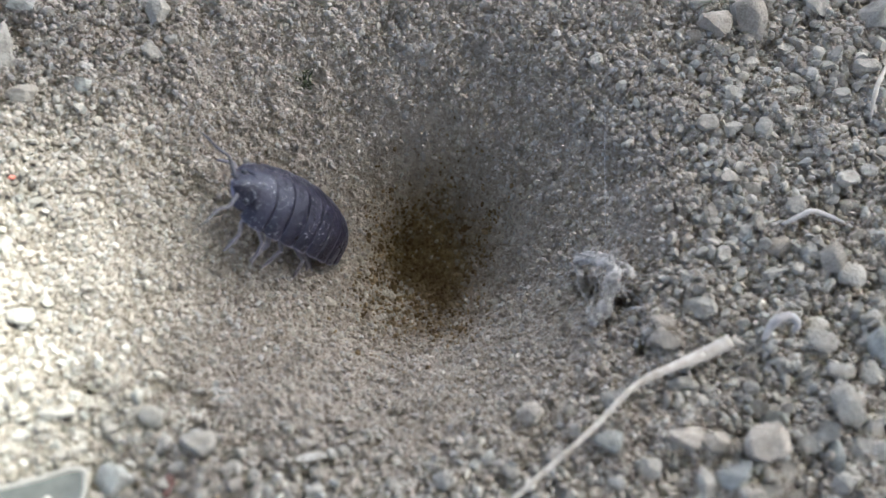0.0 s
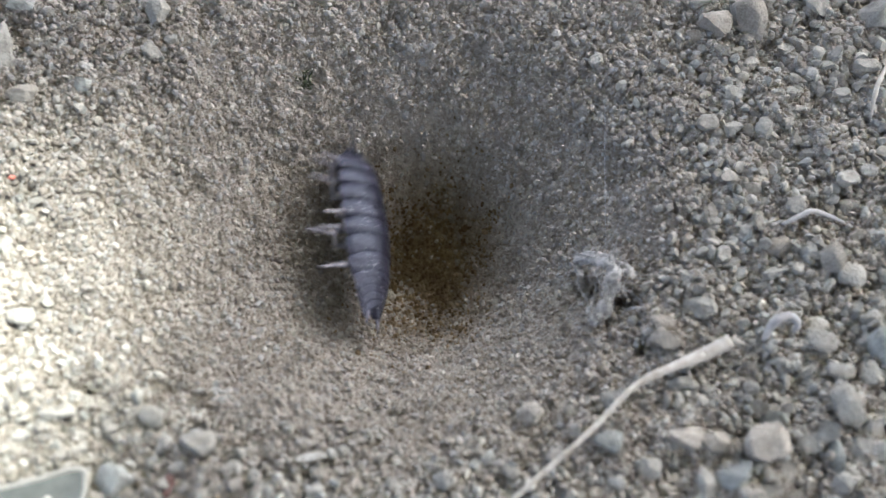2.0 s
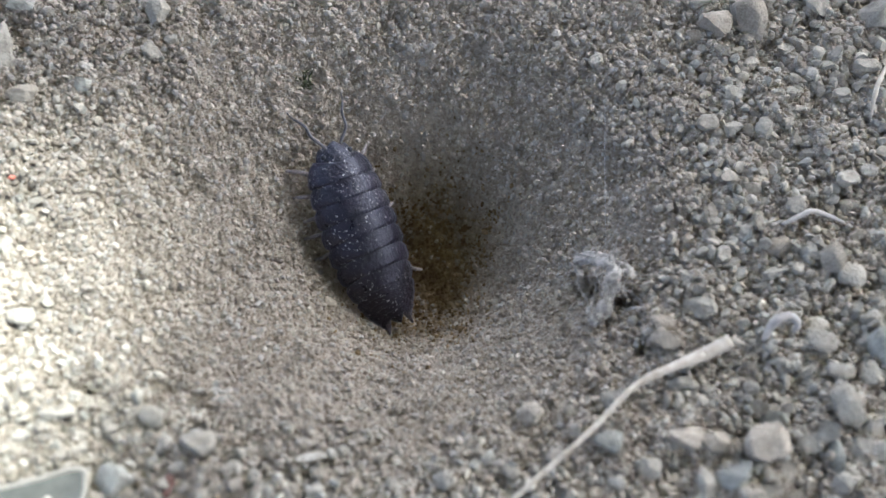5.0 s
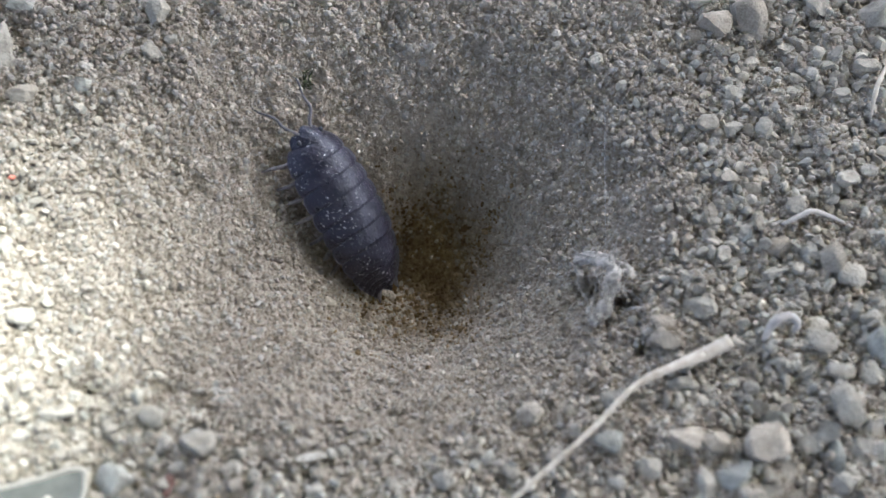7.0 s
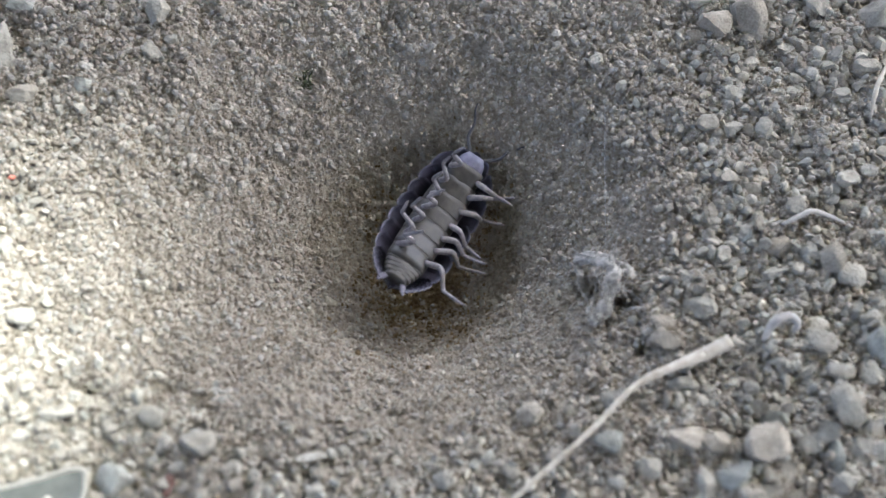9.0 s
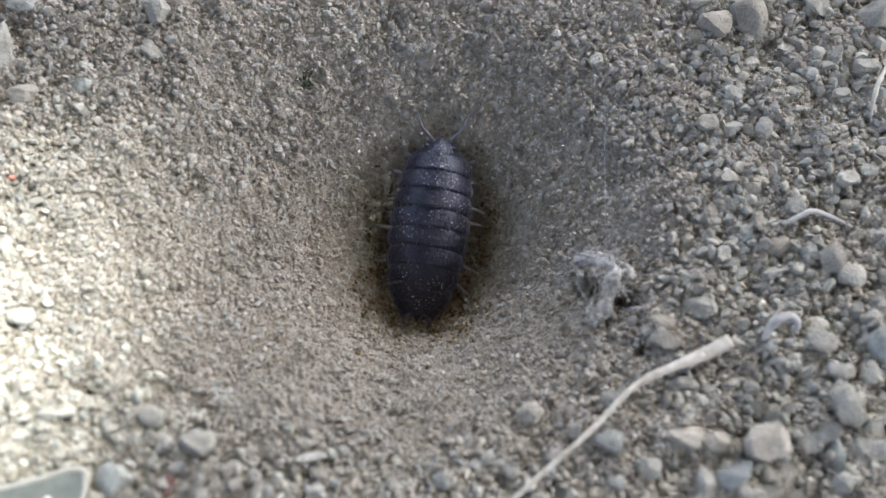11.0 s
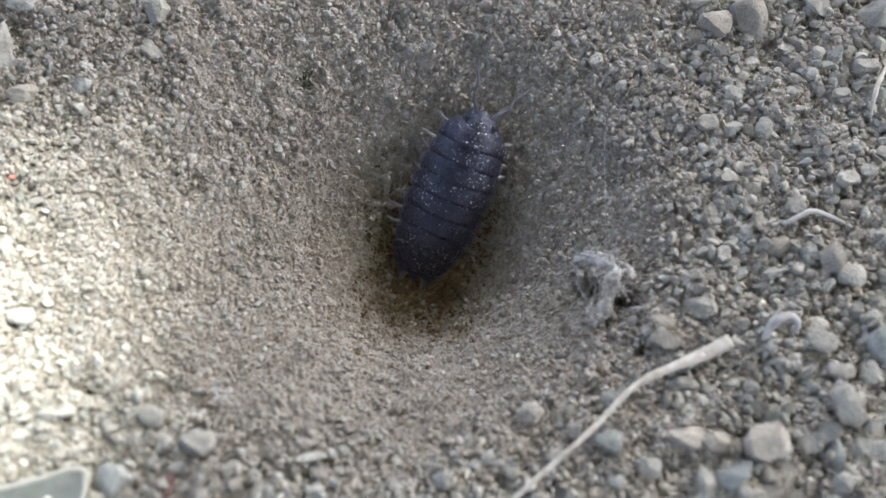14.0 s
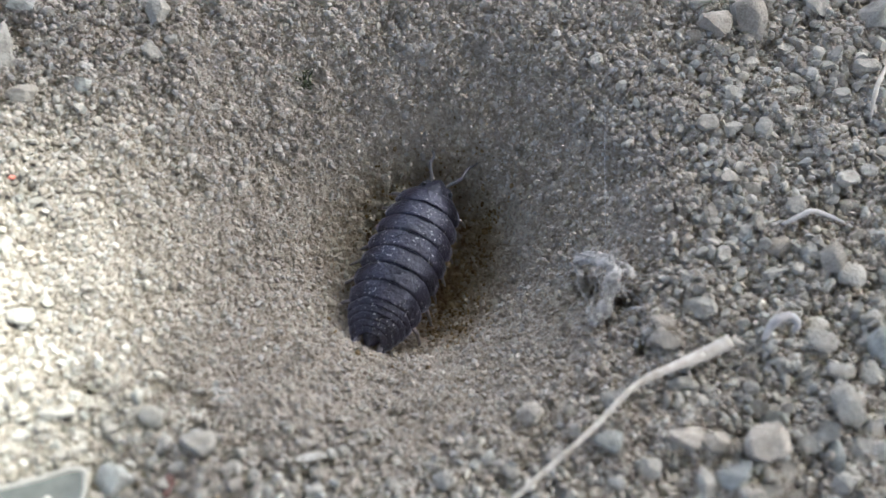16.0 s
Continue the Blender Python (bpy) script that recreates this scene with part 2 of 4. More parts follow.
def ground_height(x, y, hole=2.1):
    """Height of the sand in metres over the place (x, y) in metres."""
    x, y = np.asarray(x, float) * 1000, np.asarray(y, float) * 1000
    dx, dy = x - PIT[0], y - PIT[1]
    r, a = np.hypot(dx, dy), np.degrees(np.arctan2(dy, dx))
    rim = np.zeros_like(r)
    weight = np.zeros_like(r)
    for bearing, reach in RIM:
        w = np.exp(3.5 * (np.cos(np.radians(a - bearing)) - 1))
        rim, weight = rim + w * reach, weight + w
    s = r / (rim / weight)
    g = softplus(1 - s, 9.0) / 0.76
    g = 1 - softplus(1 - g, 6.0)
    lip = 0
    for bearing, reach in LIP:
        lip = lip + np.exp(3.5 * (np.cos(np.radians(a - bearing)) - 1)) * np.array([reach, 1.0]).reshape(2, *[1] * r.ndim)
    inner = 1 / (1 + np.exp((r / (lip[0] / lip[1]) - 0.92) * 14))
    z = -DEPTH * g - 1.7 * inner - hole * np.exp(-((((x + 1.6) / 4.4) ** 2 + ((y - 2.1) / 6.5) ** 2) ** 2.2))
    z = z + 1.6 * np.tanh((-0.8 * x - 0.6 * y - 6) / 14) * (1 - 0.6 * g)
    fade = 1 / (1 + (np.hypot(x, y) / 200) ** 2)
    out = 0.35 + 0.65 * np.clip(s - 0.7, 0, 1)
    z = z + out * 0.42 * (np.sin(0.83 * x + 1.1 * np.sin(0.47 * y)) * np.sin(0.71 * y + 0.9 * np.sin(0.39 * x + 1)))
    z = z + out * 0.16 * np.sin(2.3 * x + 1.7 * np.sin(1.3 * y + 2)) * np.sin(2.1 * y + 1.4 * np.sin(1.7 * x))
    z = z + 0.20 * lumps(x, y, 1.5, 1) + 0.16 * lumps(x + 0.3 * y, y, 0.7, 2) + 0.09 * lumps(x, y + 0.2 * x, 0.36, 3)
    for hx, hy, hr, hd in HOLLOWS:
        z = z - hd * np.exp(-((x - hx) ** 2 + (y - hy) ** 2) / hr ** 2)
    return z * fade / 1000


# ---- the ground: one sheet out to the horizon, with the funnel pit in it ----
def stretch(low, high, step, far):
    inner = np.arange(low, high + step / 2, step)
    out = step * np.cumsum(1.45 ** np.arange(1, 44))
    out = out[out < far]
    return np.concatenate([(low - out)[::-1], inner, high + out])


def build_ground():
    xs, ys = stretch(-0.040, 0.034, 0.00022, 90), stretch(-0.027, 0.034, 0.00022, 90)
    gx, gy = np.meshgrid(xs, ys)
    near = np.hypot(gx, gy) < 0.06
    gz = ground_height(gx, gy)
    rng = np.random.default_rng(3)
    gz = gz + near * rng.normal(size=gz.shape) * 0.00005
    verts = np.stack([gx, gy, gz], -1).reshape(-1, 3)
    w = len(xs)
    i = (np.arange(len(ys) - 1)[:, None] * w + np.arange(w - 1)[None]).ravel()
    faces = np.concatenate([np.stack([i, i + 1, i + w + 1], 1), np.stack([i, i + w + 1, i + w], 1)])
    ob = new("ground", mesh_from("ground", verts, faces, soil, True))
    tagged(ob, "dry grey-brown sandy soil with a funnel-shaped pit", "ground", kind="structure")


build_ground()

# the stretch of ground that lies round the pit, corner by corner, metres
PATCH = ((-0.037, 0.0140), (0.0300, 0.0290), (0.0300, -0.0135), (-0.0245, -0.0225))


def scatter(rng, n, grow=1.0):
    """n places spread evenly over the patch."""
    a, b, c, d = (np.array(p) * grow for p in PATCH)
    u, v = rng.random((2, n * 2))
    p = (1 - v)[:, None] * ((1 - u)[:, None] * a + u[:, None] * b) + v[:, None] * ((1 - u)[:, None] * d + u[:, None] * c)
    top, low = np.linalg.norm(b - a), np.linalg.norm(c - d)
    keep = rng.random(n * 2) < (top * (1 - v) + low * v) / max(top, low)
    return p[keep][:n]


def gravel_share(x, y):
    """0 where the sand is fine, 1 where coarse gravel lies."""
    s = rim_share(x, y)
    x, y = x * 1000, y * 1000
    side = np.maximum.reduce([1 / (1 + np.exp(-(x - 14.0) / 2.0)), 0.95 / (1 + np.exp((y + 11.0) / 1.0)), 0.32 / (1 + np.exp((x + 22) / 1.8)), 0.18 + 0 * x])
    return np.clip((s - 0.92) / 0.25, 0, 1) * side


def grains(name, label, rng, places, size, mat, level=1, squash=0.92, lift=0.15, cuts=0, smooth=False):
    """Many loose grains of the given radii, joined into one mesh."""
    v, f = ball(level)
    n = len(places)
    k = len(v)
    shape = np.repeat(v[None], n, 0)
    if cuts:
        for _ in range(cuts):
            d = rng.normal(size=(n, 1, 3))
            d /= np.linalg.norm(d, axis=2, keepdims=True)
            over = (shape * d).sum(2, keepdims=True) - rng.uniform(0.32, 0.8, (n, 1, 1))
            shape = shape - np.clip(over, 0, None) * d
    shape = shape * (1 + rng.normal(size=(n, k, 1)) * (0.25 if not cuts else 0.04))
    shape = shape * rng.uniform([0.85, 0.75, 0.62], [1.2, 1.05, squash], (n, 3))[:, None]
    shape = np.einsum("nij,nkj->nki", turns(rng, n), shape) * size[:, None, None]
    x, y = places.T
    normal = ground_normal(x, y)
    base = np.stack([x, y, ground_height(x, y)], 1) + normal * (size * rng.uniform(-0.4, lift * 5, n))[:, None]
    verts = (shape + base[:, None]).reshape(-1, 3)
    faces = (f[None] + (np.arange(n) * k)[:, None, None]).reshape(-1, 3)
    ob = new(name, mesh_from(name, verts, faces, mat, smooth))
    return tagged(ob, label, "sand", kind="stuff")


def build_sand():
    rng = np.random.default_rng(11)
    p = scatter(rng, 84000)
    size = rng.lognormal(math.log(0.105), 0.46, len(p)) * MM
    size *= 1 + 0.35 * np.clip(rim_share(*p.T) - 0.8, 0, 0.6) / 0.6
    # grains within the floor's painted shade take the brown copy
    far = np.hypot((p[:, 0] - FLOOR_SHADE[0]) / FLOOR_SHADE[2], (p[:, 1] - FLOOR_SHADE[1]) / FLOOR_SHADE[3])
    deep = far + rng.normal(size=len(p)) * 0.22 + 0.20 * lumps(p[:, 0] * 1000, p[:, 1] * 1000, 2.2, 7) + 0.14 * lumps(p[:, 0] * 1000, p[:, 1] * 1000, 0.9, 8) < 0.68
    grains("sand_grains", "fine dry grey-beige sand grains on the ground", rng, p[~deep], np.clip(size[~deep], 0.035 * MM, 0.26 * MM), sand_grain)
    grains("damp_sand_grains", "sand grains on the pit's floor, coloured brown for its shade", rng, p[deep], np.clip(size[deep], 0.035 * MM, 0.26 * MM), sand_brown)
    for name, label, tries, least, mean, spread, low, high in (
            ("gravel_grains", "loose grey and beige grit on the ground round the pit", 30000, 0.033, 0.235, 0.40, 0.12, 0.55),
            ("small_gravel", "packed small grey and beige broken stones round the pit", 5200, 0.0, 0.42, 0.26, 0.26, 0.72)):
        q = scatter(rng, tries, 1.12)
        q = q[np.min([np.hypot(q[:, 0] * 1000 - h[0], q[:, 1] * 1000 - h[1]) - h[2] for h in HOLLOWS], 0) > 0.1]
        share = gravel_share(*q.T)
        q = q[rng.random(len(q)) < least * (0.24 + 0.76 * (rim_share(*q.T) > 0.85)) + 0.85 * share ** (1.0 if least else 1.5)]
        size = rng.lognormal(math.log(mean), spread, len(q)) * MM * (0.70 + 0.30 * gravel_share(*q.T))
        ob = grains(name, label, rng, q, np.clip(size, low * MM, high * MM), grit, 2, 0.85, 0.14, 7, True)
        ob.data.set_sharp_from_angle(angle=radians(38))


build_sand()

# ---- pebbles ----
ROCKS = []


def build_rock_shapes():
    rng = np.random.default_rng(5)
    for k in range(16):
        v, f = rock_shape(rng, 4, 12 + k % 7, 0.012, 0.40, 0.74)
        me = mesh_from("pebble", v, f, stone_grey, True)
        me.set_sharp_from_angle(angle=radians(45))
        ROCKS.append(me)


build_rock_shapes()
TONES = ("dusty grey pebble lying on the sandy ground", "pale whitish pebble lying on the sandy ground", "blue-grey pebble lying on the sandy ground", "tan angular pebble lying on the sandy ground")
RIGHT = Vector((0.9846, 0.1750, 0.0))


def pebble(rng, x, y, w, h, tone, sunk=0.12):
    """One stone, w by h mm, on the ground at (x, y) mm."""
    ob = new("pebble", ROCKS[rng.integers(len(ROCKS))])
    x, y = x * MM, y * MM
    n = Vector(ground_normal(x, y).tolist()).lerp(Vector((0, 0, 1)), 0.4).normalized()
    side = (RIGHT - n * RIGHT.dot(n)).normalized()
    turn = Matrix((side, n.cross(side), n)).transposed().to_4x4() @ pose(0, 0, 0, rng.uniform(-14, 14), rng.uniform(-14, 14), rng.uniform(-12, 12))
    thick = min(w, h) * rng.uniform(0.62, 0.85)
    place = Vector((x, y, float(ground_height(x, y)))) + n * thick * (0.5 - sunk) * MM
    ob.matrix_world = Matrix.Translation(place) @ turn @ Matrix.Diagonal((w * MM / 2, h * MM / 2, thick * MM / 2, 1))
    ob.material_slots[0].link = "OBJECT"
    ob.material_slots[0].material = STONES[tone]
    return tagged(ob, TONES[tone], "pebble", "pebbles round the pit")


# x, y, width, depth in mm, tone
NORTH_EAST = (
    (18.12, 21.72, 2.35, 3.44, 3),
    (15.88, 20.75, 2.49, 2.41, 3),
    (14.75, 22.41, 1.62, 0.97, 0),
    (19.76, 23.05, 1.14, 1.96, 0),
    (23.03, 23.62, 2.64, 1.70, 0),
    (27.05, 23.57, 2.51, 2.35, 1),
    (25.22, 20.56, 1.36, 1.04, 1),
    (26.49, 19.21, 1.97, 1.18, 0),
    (27.54, 21.47, 1.12, 1.20, 1),
    (16.47, 18.59, 1.42, 0.71, 0),
    (15.90, 12.76, 1.54, 1.23, 0),
    (17.66, 12.63, 1.39, 1.31, 1),
    (19.74, 12.96, 1.23, 1.61, 0),
    (17.60, 15.42, 1.33, 1.17, 0),
    (23.31, 17.25, 0.95, 0.95, 1),
    (25.01, 16.86, 1.33, 0.94, 1),
)
EAST = (
    (26.13, 17.48, 1.02, 1.25, 0),
    (25.45, 14.44, 1.54, 0.69, 3),
    (21.43, 16.16, 0.94, 0.94, 0),
    (21.49, 14.61, 1.01, 1.01, 0),
    (22.70, 11.67, 1.15, 0.84, 0),
    (27.70, 12.43, 1.37, 1.30, 0),
    (12.64, 11.48, 0.69, 1.15, 3),
    (9.94, 14.88, 0.78, 0.86, 0),
    (17.64, 8.78, 1.27, 1.05, 3),
    (19.21, 7.50, 0.82, 0.82, 1),
    (19.01, 8.27, 1.49, 0.97, 0),
    (25.30, 8.23, 1.12, 1.12, 1),
    (25.20, 10.08, 1.65, 1.12, 0),
    (21.94, 7.37, 1.25, 1.25, 0),
    (20.85, 4.38, 2.04, 1.24, 3),
    (22.86, 4.20, 1.08, 1.01, 0),
)
BY_THE_HUSK = (
    (21.01, 2.56, 1.87, 0.94, 0),
    (19.00, 4.78, 1.02, 0.95, 2),
    (18.77, 2.27, 0.94, 0.94, 1),
    (17.65, 3.37, 0.94, 1.23, 0),
    (18.15, 2.85, 1.45, 0.73, 1),
    (16.51, -0.56, 2.33, 1.41, 1),
    (25.46, 3.37, 1.88, 1.95, 1),
    (24.33, 4.03, 1.80, 2.01, 3),
    (13.28, 0.56, 0.94, 0.94, 1),
    (20.24, 1.63, 1.08, 0.65, 1),
    (26.95, 0.42, 1.27, 1.05, 1),
    (25.94, 0.91, 1.20, 0.92, 0),
    (23.82, -0.37, 1.56, 1.20, 0),
    (23.70, -1.61, 1.81, 1.81, 0),
    (27.60, -1.13, 1.81, 2.09, 2),
    (26.87, -3.08, 1.24, 1.65, 0),
)
SOUTH_EAST = (
    (25.00, -3.18, 1.79, 1.24, 0),
    (25.34, -5.33, 1.89, 2.71, 1),
    (24.30, -7.05, 1.54, 1.54, 0),
    (27.08, -6.45, 1.35, 1.22, 1),
    (23.33, -7.90, 1.61, 1.21, 1),
    (20.83, -8.69, 2.67, 2.40, 3),
    (19.07, -10.86, 2.10, 1.57, 2),
    (17.60, -11.36, 1.38, 1.84, 1),
    (22.13, -9.90, 1.20, 1.60, 1),
    (20.90, -11.29, 2.30, 0.98, 1),
    (21.41, -6.83, 1.70, 1.22, 2),
    (20.24, -6.28, 1.57, 1.23, 0),
    (21.69, -5.64, 1.23, 0.82, 1),
    (19.80, -5.33, 1.02, 0.96, 0),
    (25.14, -8.49, 1.00, 2.34, 2),
    (25.46, -10.05, 1.31, 1.31, 0),
)
BY_THE_STRAW = (
    (26.56, -7.72, 1.54, 1.20, 0),
    (27.58, -7.77, 1.33, 1.60, 0),
    (15.64, -5.75, 1.51, 1.17, 0),
    (16.00, -9.01, 2.33, 1.40, 3),
    (17.76, -8.94, 1.73, 1.33, 3),
    (11.63, -10.17, 1.72, 1.45, 2),
    (13.95, -11.17, 1.51, 1.38, 0),
    (12.36, -12.38, 1.24, 0.91, 1),
    (15.39, -12.02, 1.19, 0.72, 1),
    (2.65, -14.15, 1.42, 1.22, 1),
    (6.98, -9.19, 1.76, 1.35, 3),
    (-4.38, -16.00, 1.01, 0.95, 1),
    (-3.50, -13.47, 0.85, 0.72, 1),
    (-5.14, -14.21, 1.94, 0.58, 1),
    (9.23, -8.50, 1.01, 0.68, 1),
    (14.50, -3.08, 2.08, 1.39, 3),
)
CHIPS = (
    (9.01, 12.95, 0.27, 0.94, 1),
    (-17.09, 12.22, 0.35, 0.35, 1),
    (-25.35, 9.22, 0.34, 0.42, 1),
    (10.36, 11.34, 0.50, 0.27, 1),
    (-7.57, -2.37, 1.10, 0.70, 3),
    (8.04, 16.89, 1.04, 0.96, 0),
    (1.76, 8.29, 0.38, 0.33, 1),
    (-12.03, -1.77, 0.38, 0.34, 1),
    (-5.11, 16.12, 0.98, 0.74, 0),
    (7.46, 15.00, 0.56, 0.40, 1),
    (21.60, -0.17, 1.06, 0.92, 3),
    (11.16, 13.86, 0.62, 0.86, 2),
    (14.27, -2.16, 1.40, 1.19, 3),
    (4.95, 18.61, 0.73, 0.65, 0),
    (-9.82, 14.85, 0.49, 0.81, 0),
    (-8.85, 16.35, 0.65, 0.57, 1),
)
WEST = (
    (-11.44, -14.78, 2.11, 1.72, 1),
    (-13.17, -14.93, 0.89, 0.89, 0),
    (-14.33, -13.66, 1.42, 1.29, 0),
    (-18.22, -13.54, 0.71, 0.91, 1),
    (-15.46, -17.46, 2.21, 2.21, 2),
    (-19.52, -14.58, 2.24, 0.83, 0),
    (-21.23, -16.11, 1.08, 0.96, 1),
    (-26.21, -5.25, 1.04, 1.24, 1),
    (-23.67, -9.19, 1.69, 1.21, 1),
    (-22.69, -7.96, 0.88, 0.88, 1),
    (-22.56, 13.82, 1.73, 2.04, 1),
    (-25.69, 8.35, 0.99, 0.68, 1),
    (-25.30, 6.75, 1.12, 0.97, 2),
    (-31.12, 7.90, 1.90, 4.93, 0),
    (-28.92, 5.36, 2.24, 1.49, 3),
    (-31.41, 12.21, 1.93, 1.16, 2),
)


def build_pebbles():
    rng = np.random.default_rng(8)
    laid = []
    for rows in (NORTH_EAST, EAST, BY_THE_HUSK, SOUTH_EAST, BY_THE_STRAW, CHIPS, WEST):
        for x, y, w, h, tone in rows:
            pebble(rng, x, y, w, h, tone)
            laid.append((x, y, max(w, h) / 2))
    tries = scatter(rng, 6000, 1.05) * 1000
    for x, y in tries:
        if len(laid) >= 285:
            break
        share = float(gravel_share(np.array([x / 1000]), np.array([y / 1000]))[0])
        if rng.random() > share * 0.9:
            continue
        w = min(0.62 * math.exp(abs(rng.normal()) * 0.33), 1.5)
        h = w * rng.uniform(0.65, 1.2)
        if all(math.hypot(x - a, y - b) > r + 0.4 * w for a, b, r in laid):
            pebble(rng, x, y, w, h, int(rng.choice([0, 0, 0, 1, 1, 2, 3])))
            laid.append((x, y, w / 2))


build_pebbles()


# ---- the woodlouse ----
# sections from head to tail: name, start and end along the body in mm, half width in mm
SECTIONS = [("head", 6.0, 4.75, 1.5)] + [("back_plate", 5.05 - 1.2 * i, 5.05 - 1.2 * (i + 1), w) for i, w in enumerate((2.28, 2.58, 2.74, 2.80, 2.80, 2.72, 2.58))]
SECTIONS += [("tail_plate", -3.35 - 0.42 * i, -3.35 - 0.42 * (i + 1), w) for i, w in enumerate((2.40, 2.26, 2.06, 1.78, 1.42))]
SECTIONS += [("tail_tip", -5.40, -6.1, 0.85)]
SECTIONS = [(name, start * 1.10, end * 1.10, half * 1.02) for name, start, end, half in SECTIONS]
MIDDLE = 4
# along the body in mm: half width and height of the back
OUTLINE = ((6.7, 1.2, 0.42), (5.9, 1.65, 0.82), (5.2, 2.16, 0.98), (4.2, 2.56, 1.14), (2.8, 2.78, 1.26), (1.0, 2.88, 1.32), (-0.8, 2.86, 1.28), (-2.4, 2.70, 1.16), (-3.7, 2.36, 0.96), (-4.6, 2.0, 0.76), (-5.3, 1.58, 0.58), (-6.0, 1.12, 0.38), (-6.8, 0.5, 0.12))


def body_at(x, column):
    rows = OUTLINE[::-1]
    return float(np.interp(x, [r[0] for r in rows], [r[column] for r in rows]))


def plate(name, start, end, parent):
    """One arched plate of the back: it tucks under the plate before it, and its sides are rounded lobes swept towards the tail."""
    bm = bmesh.new()
    nu, nv = 9, 33
    long = start - end
    first = name == "back_plate" and start > 5.4
    tuck = -0.12 if first else 0.42 if name == "back_plate" else 0.22
    thick = 0.07 if name == "back_plate" else 0.05
    layers = []
    for layer in range(2):
        grid = []
        for i in range(nu):
            u = i / (nu - 1)
            row = []
            for j in range(nv):
                v = 2 * j / (nv - 1) - 1
                e = abs(v)
                if name == "head":
                    w = 1.46 * (0.66 + 0.34 * math.sin(math.pi * min(1.0, 0.12 + 0.62 * u)))
                    x = start + 0.20 - u * long * 1.3 - 0.42 * e ** 2.4 * (1 - u) + 0.10 * math.cos(2.2 * math.pi * e) * (1 - u) ** 2
                    ridge = 0.88 - 0.75 * (1 - u) ** 2
                    low = -0.45
                elif name == "tail_tip":
                    w = 0.95 * (1 - u) ** 0.75 + 0.05
                    x = start + 0.2 - u * (long + 0.25)
                    ridge, low = body_at(x, 2), -0.30
                else:
                    x = start + tuck - u * (long + tuck + 0.06)
                    lobe = 1 - 0.20 * max(0.0, (0.50 - u) / 0.50) ** 2 - 0.13 * max(0.0, (u - 0.72) / 0.28) ** 2
                    w = body_at(x, 1) * lobe
                    ridge, low = body_at(x, 2), -0.62 if name == "back_plate" else -0.50
                    sweep = 0.62 if name == "tail_plate" else 0.12 + 0.075 * (5.5 - start)
                    x -= sweep * e ** 3.2 + (0.30 * u * max(0.0, (e - 0.72) / 0.28) ** 2 if name == "tail_plate" else 0.0)
                    if first:
                        x += 0.60 * e ** 2.0 * (1 - u) ** 1.4
                z = low + (ridge - low) * (1 - e ** 2.15) ** 0.9 + (0.13 if name == "back_plate" else 0.07) * (u - 0.6) * (1 - 0.5 * e ** 3)
                z += 0.03 * math.exp(-((u - 0.97) / 0.07) ** 2)
                row.append(bm.verts.new((Vector((x, w * v, z - layer * thick * (1 - 0.5 * e ** 4)))) * MM))
            grid.append(row)
        layers.append(grid)
    for layer, grid in enumerate(layers):
        for i in range(nu - 1):
            for j in range(nv - 1):
                bm.faces.new((grid[i][j], grid[i + 1][j], grid[i + 1][j + 1], grid[i][j + 1])).material_index = layer
    a, b = layers
    ring = [(0, j) for j in range(nv)] + [(i, nv - 1) for i in range(1, nu)] + [(nu - 1, j) for j in range(nv - 2, -1, -1)] + [(i, 0) for i in range(nu - 2, 0, -1)]
    for (i, j), (k, m) in zip(ring, ring[1:] + ring[:1]):
        bm.faces.new((a[i][j], a[k][m], b[k][m], b[i][j]))
    edges = [[a[i][j].co.copy() for i in range(2, nu)] for j in (0, nv - 1)]
    ob = part(name, bm, shell, parent)
    ob.data.materials.append(inner_shell)
    if name in ("back_plate", "tail_plate"):
        for edge in edges:
            part("margin", tube(edge, [0.02 * MM, *[0.042 * MM] * (nu - 4), 0.02 * MM], 6, 1.0, None, 2), plate_margin, ob, "pale translucent plate edge")
    return ob


def underside(start, end, half, deep, parent):
    """The soft belly under one plate."""
    bm = bmesh.new()
    rings = []
    for i in range(5):
        u = i / 4
        x = start - u * (start - end) * 1.2
        swell = (0.985 + 0.015 * math.sin(math.pi * u)) * (1 if start < 6 else 0.5 + 0.5 * math.sqrt(u))
        rings.append([bm.verts.new(Vector((x, half * swell * math.cos(a), -0.30 + (0.55 if math.sin(a) > 0 else deep * swell) * math.sin(a))) * MM) for a in (2 * math.pi * k / 18 for k in range(18))])
    for p, q in zip(rings, rings[1:]):
        for k in range(18):
            bm.faces.new((p[k], p[(k + 1) % 18], q[(k + 1) % 18], q[k]))
    bm.faces.new(rings[0])
    bm.faces.new(rings[-1][::-1])
    if start > 6:
        return part("face", bm, face_skin, parent, "blue-grey front of the head")
    return part("belly", bm, belly, parent, "brown-grey soft belly")


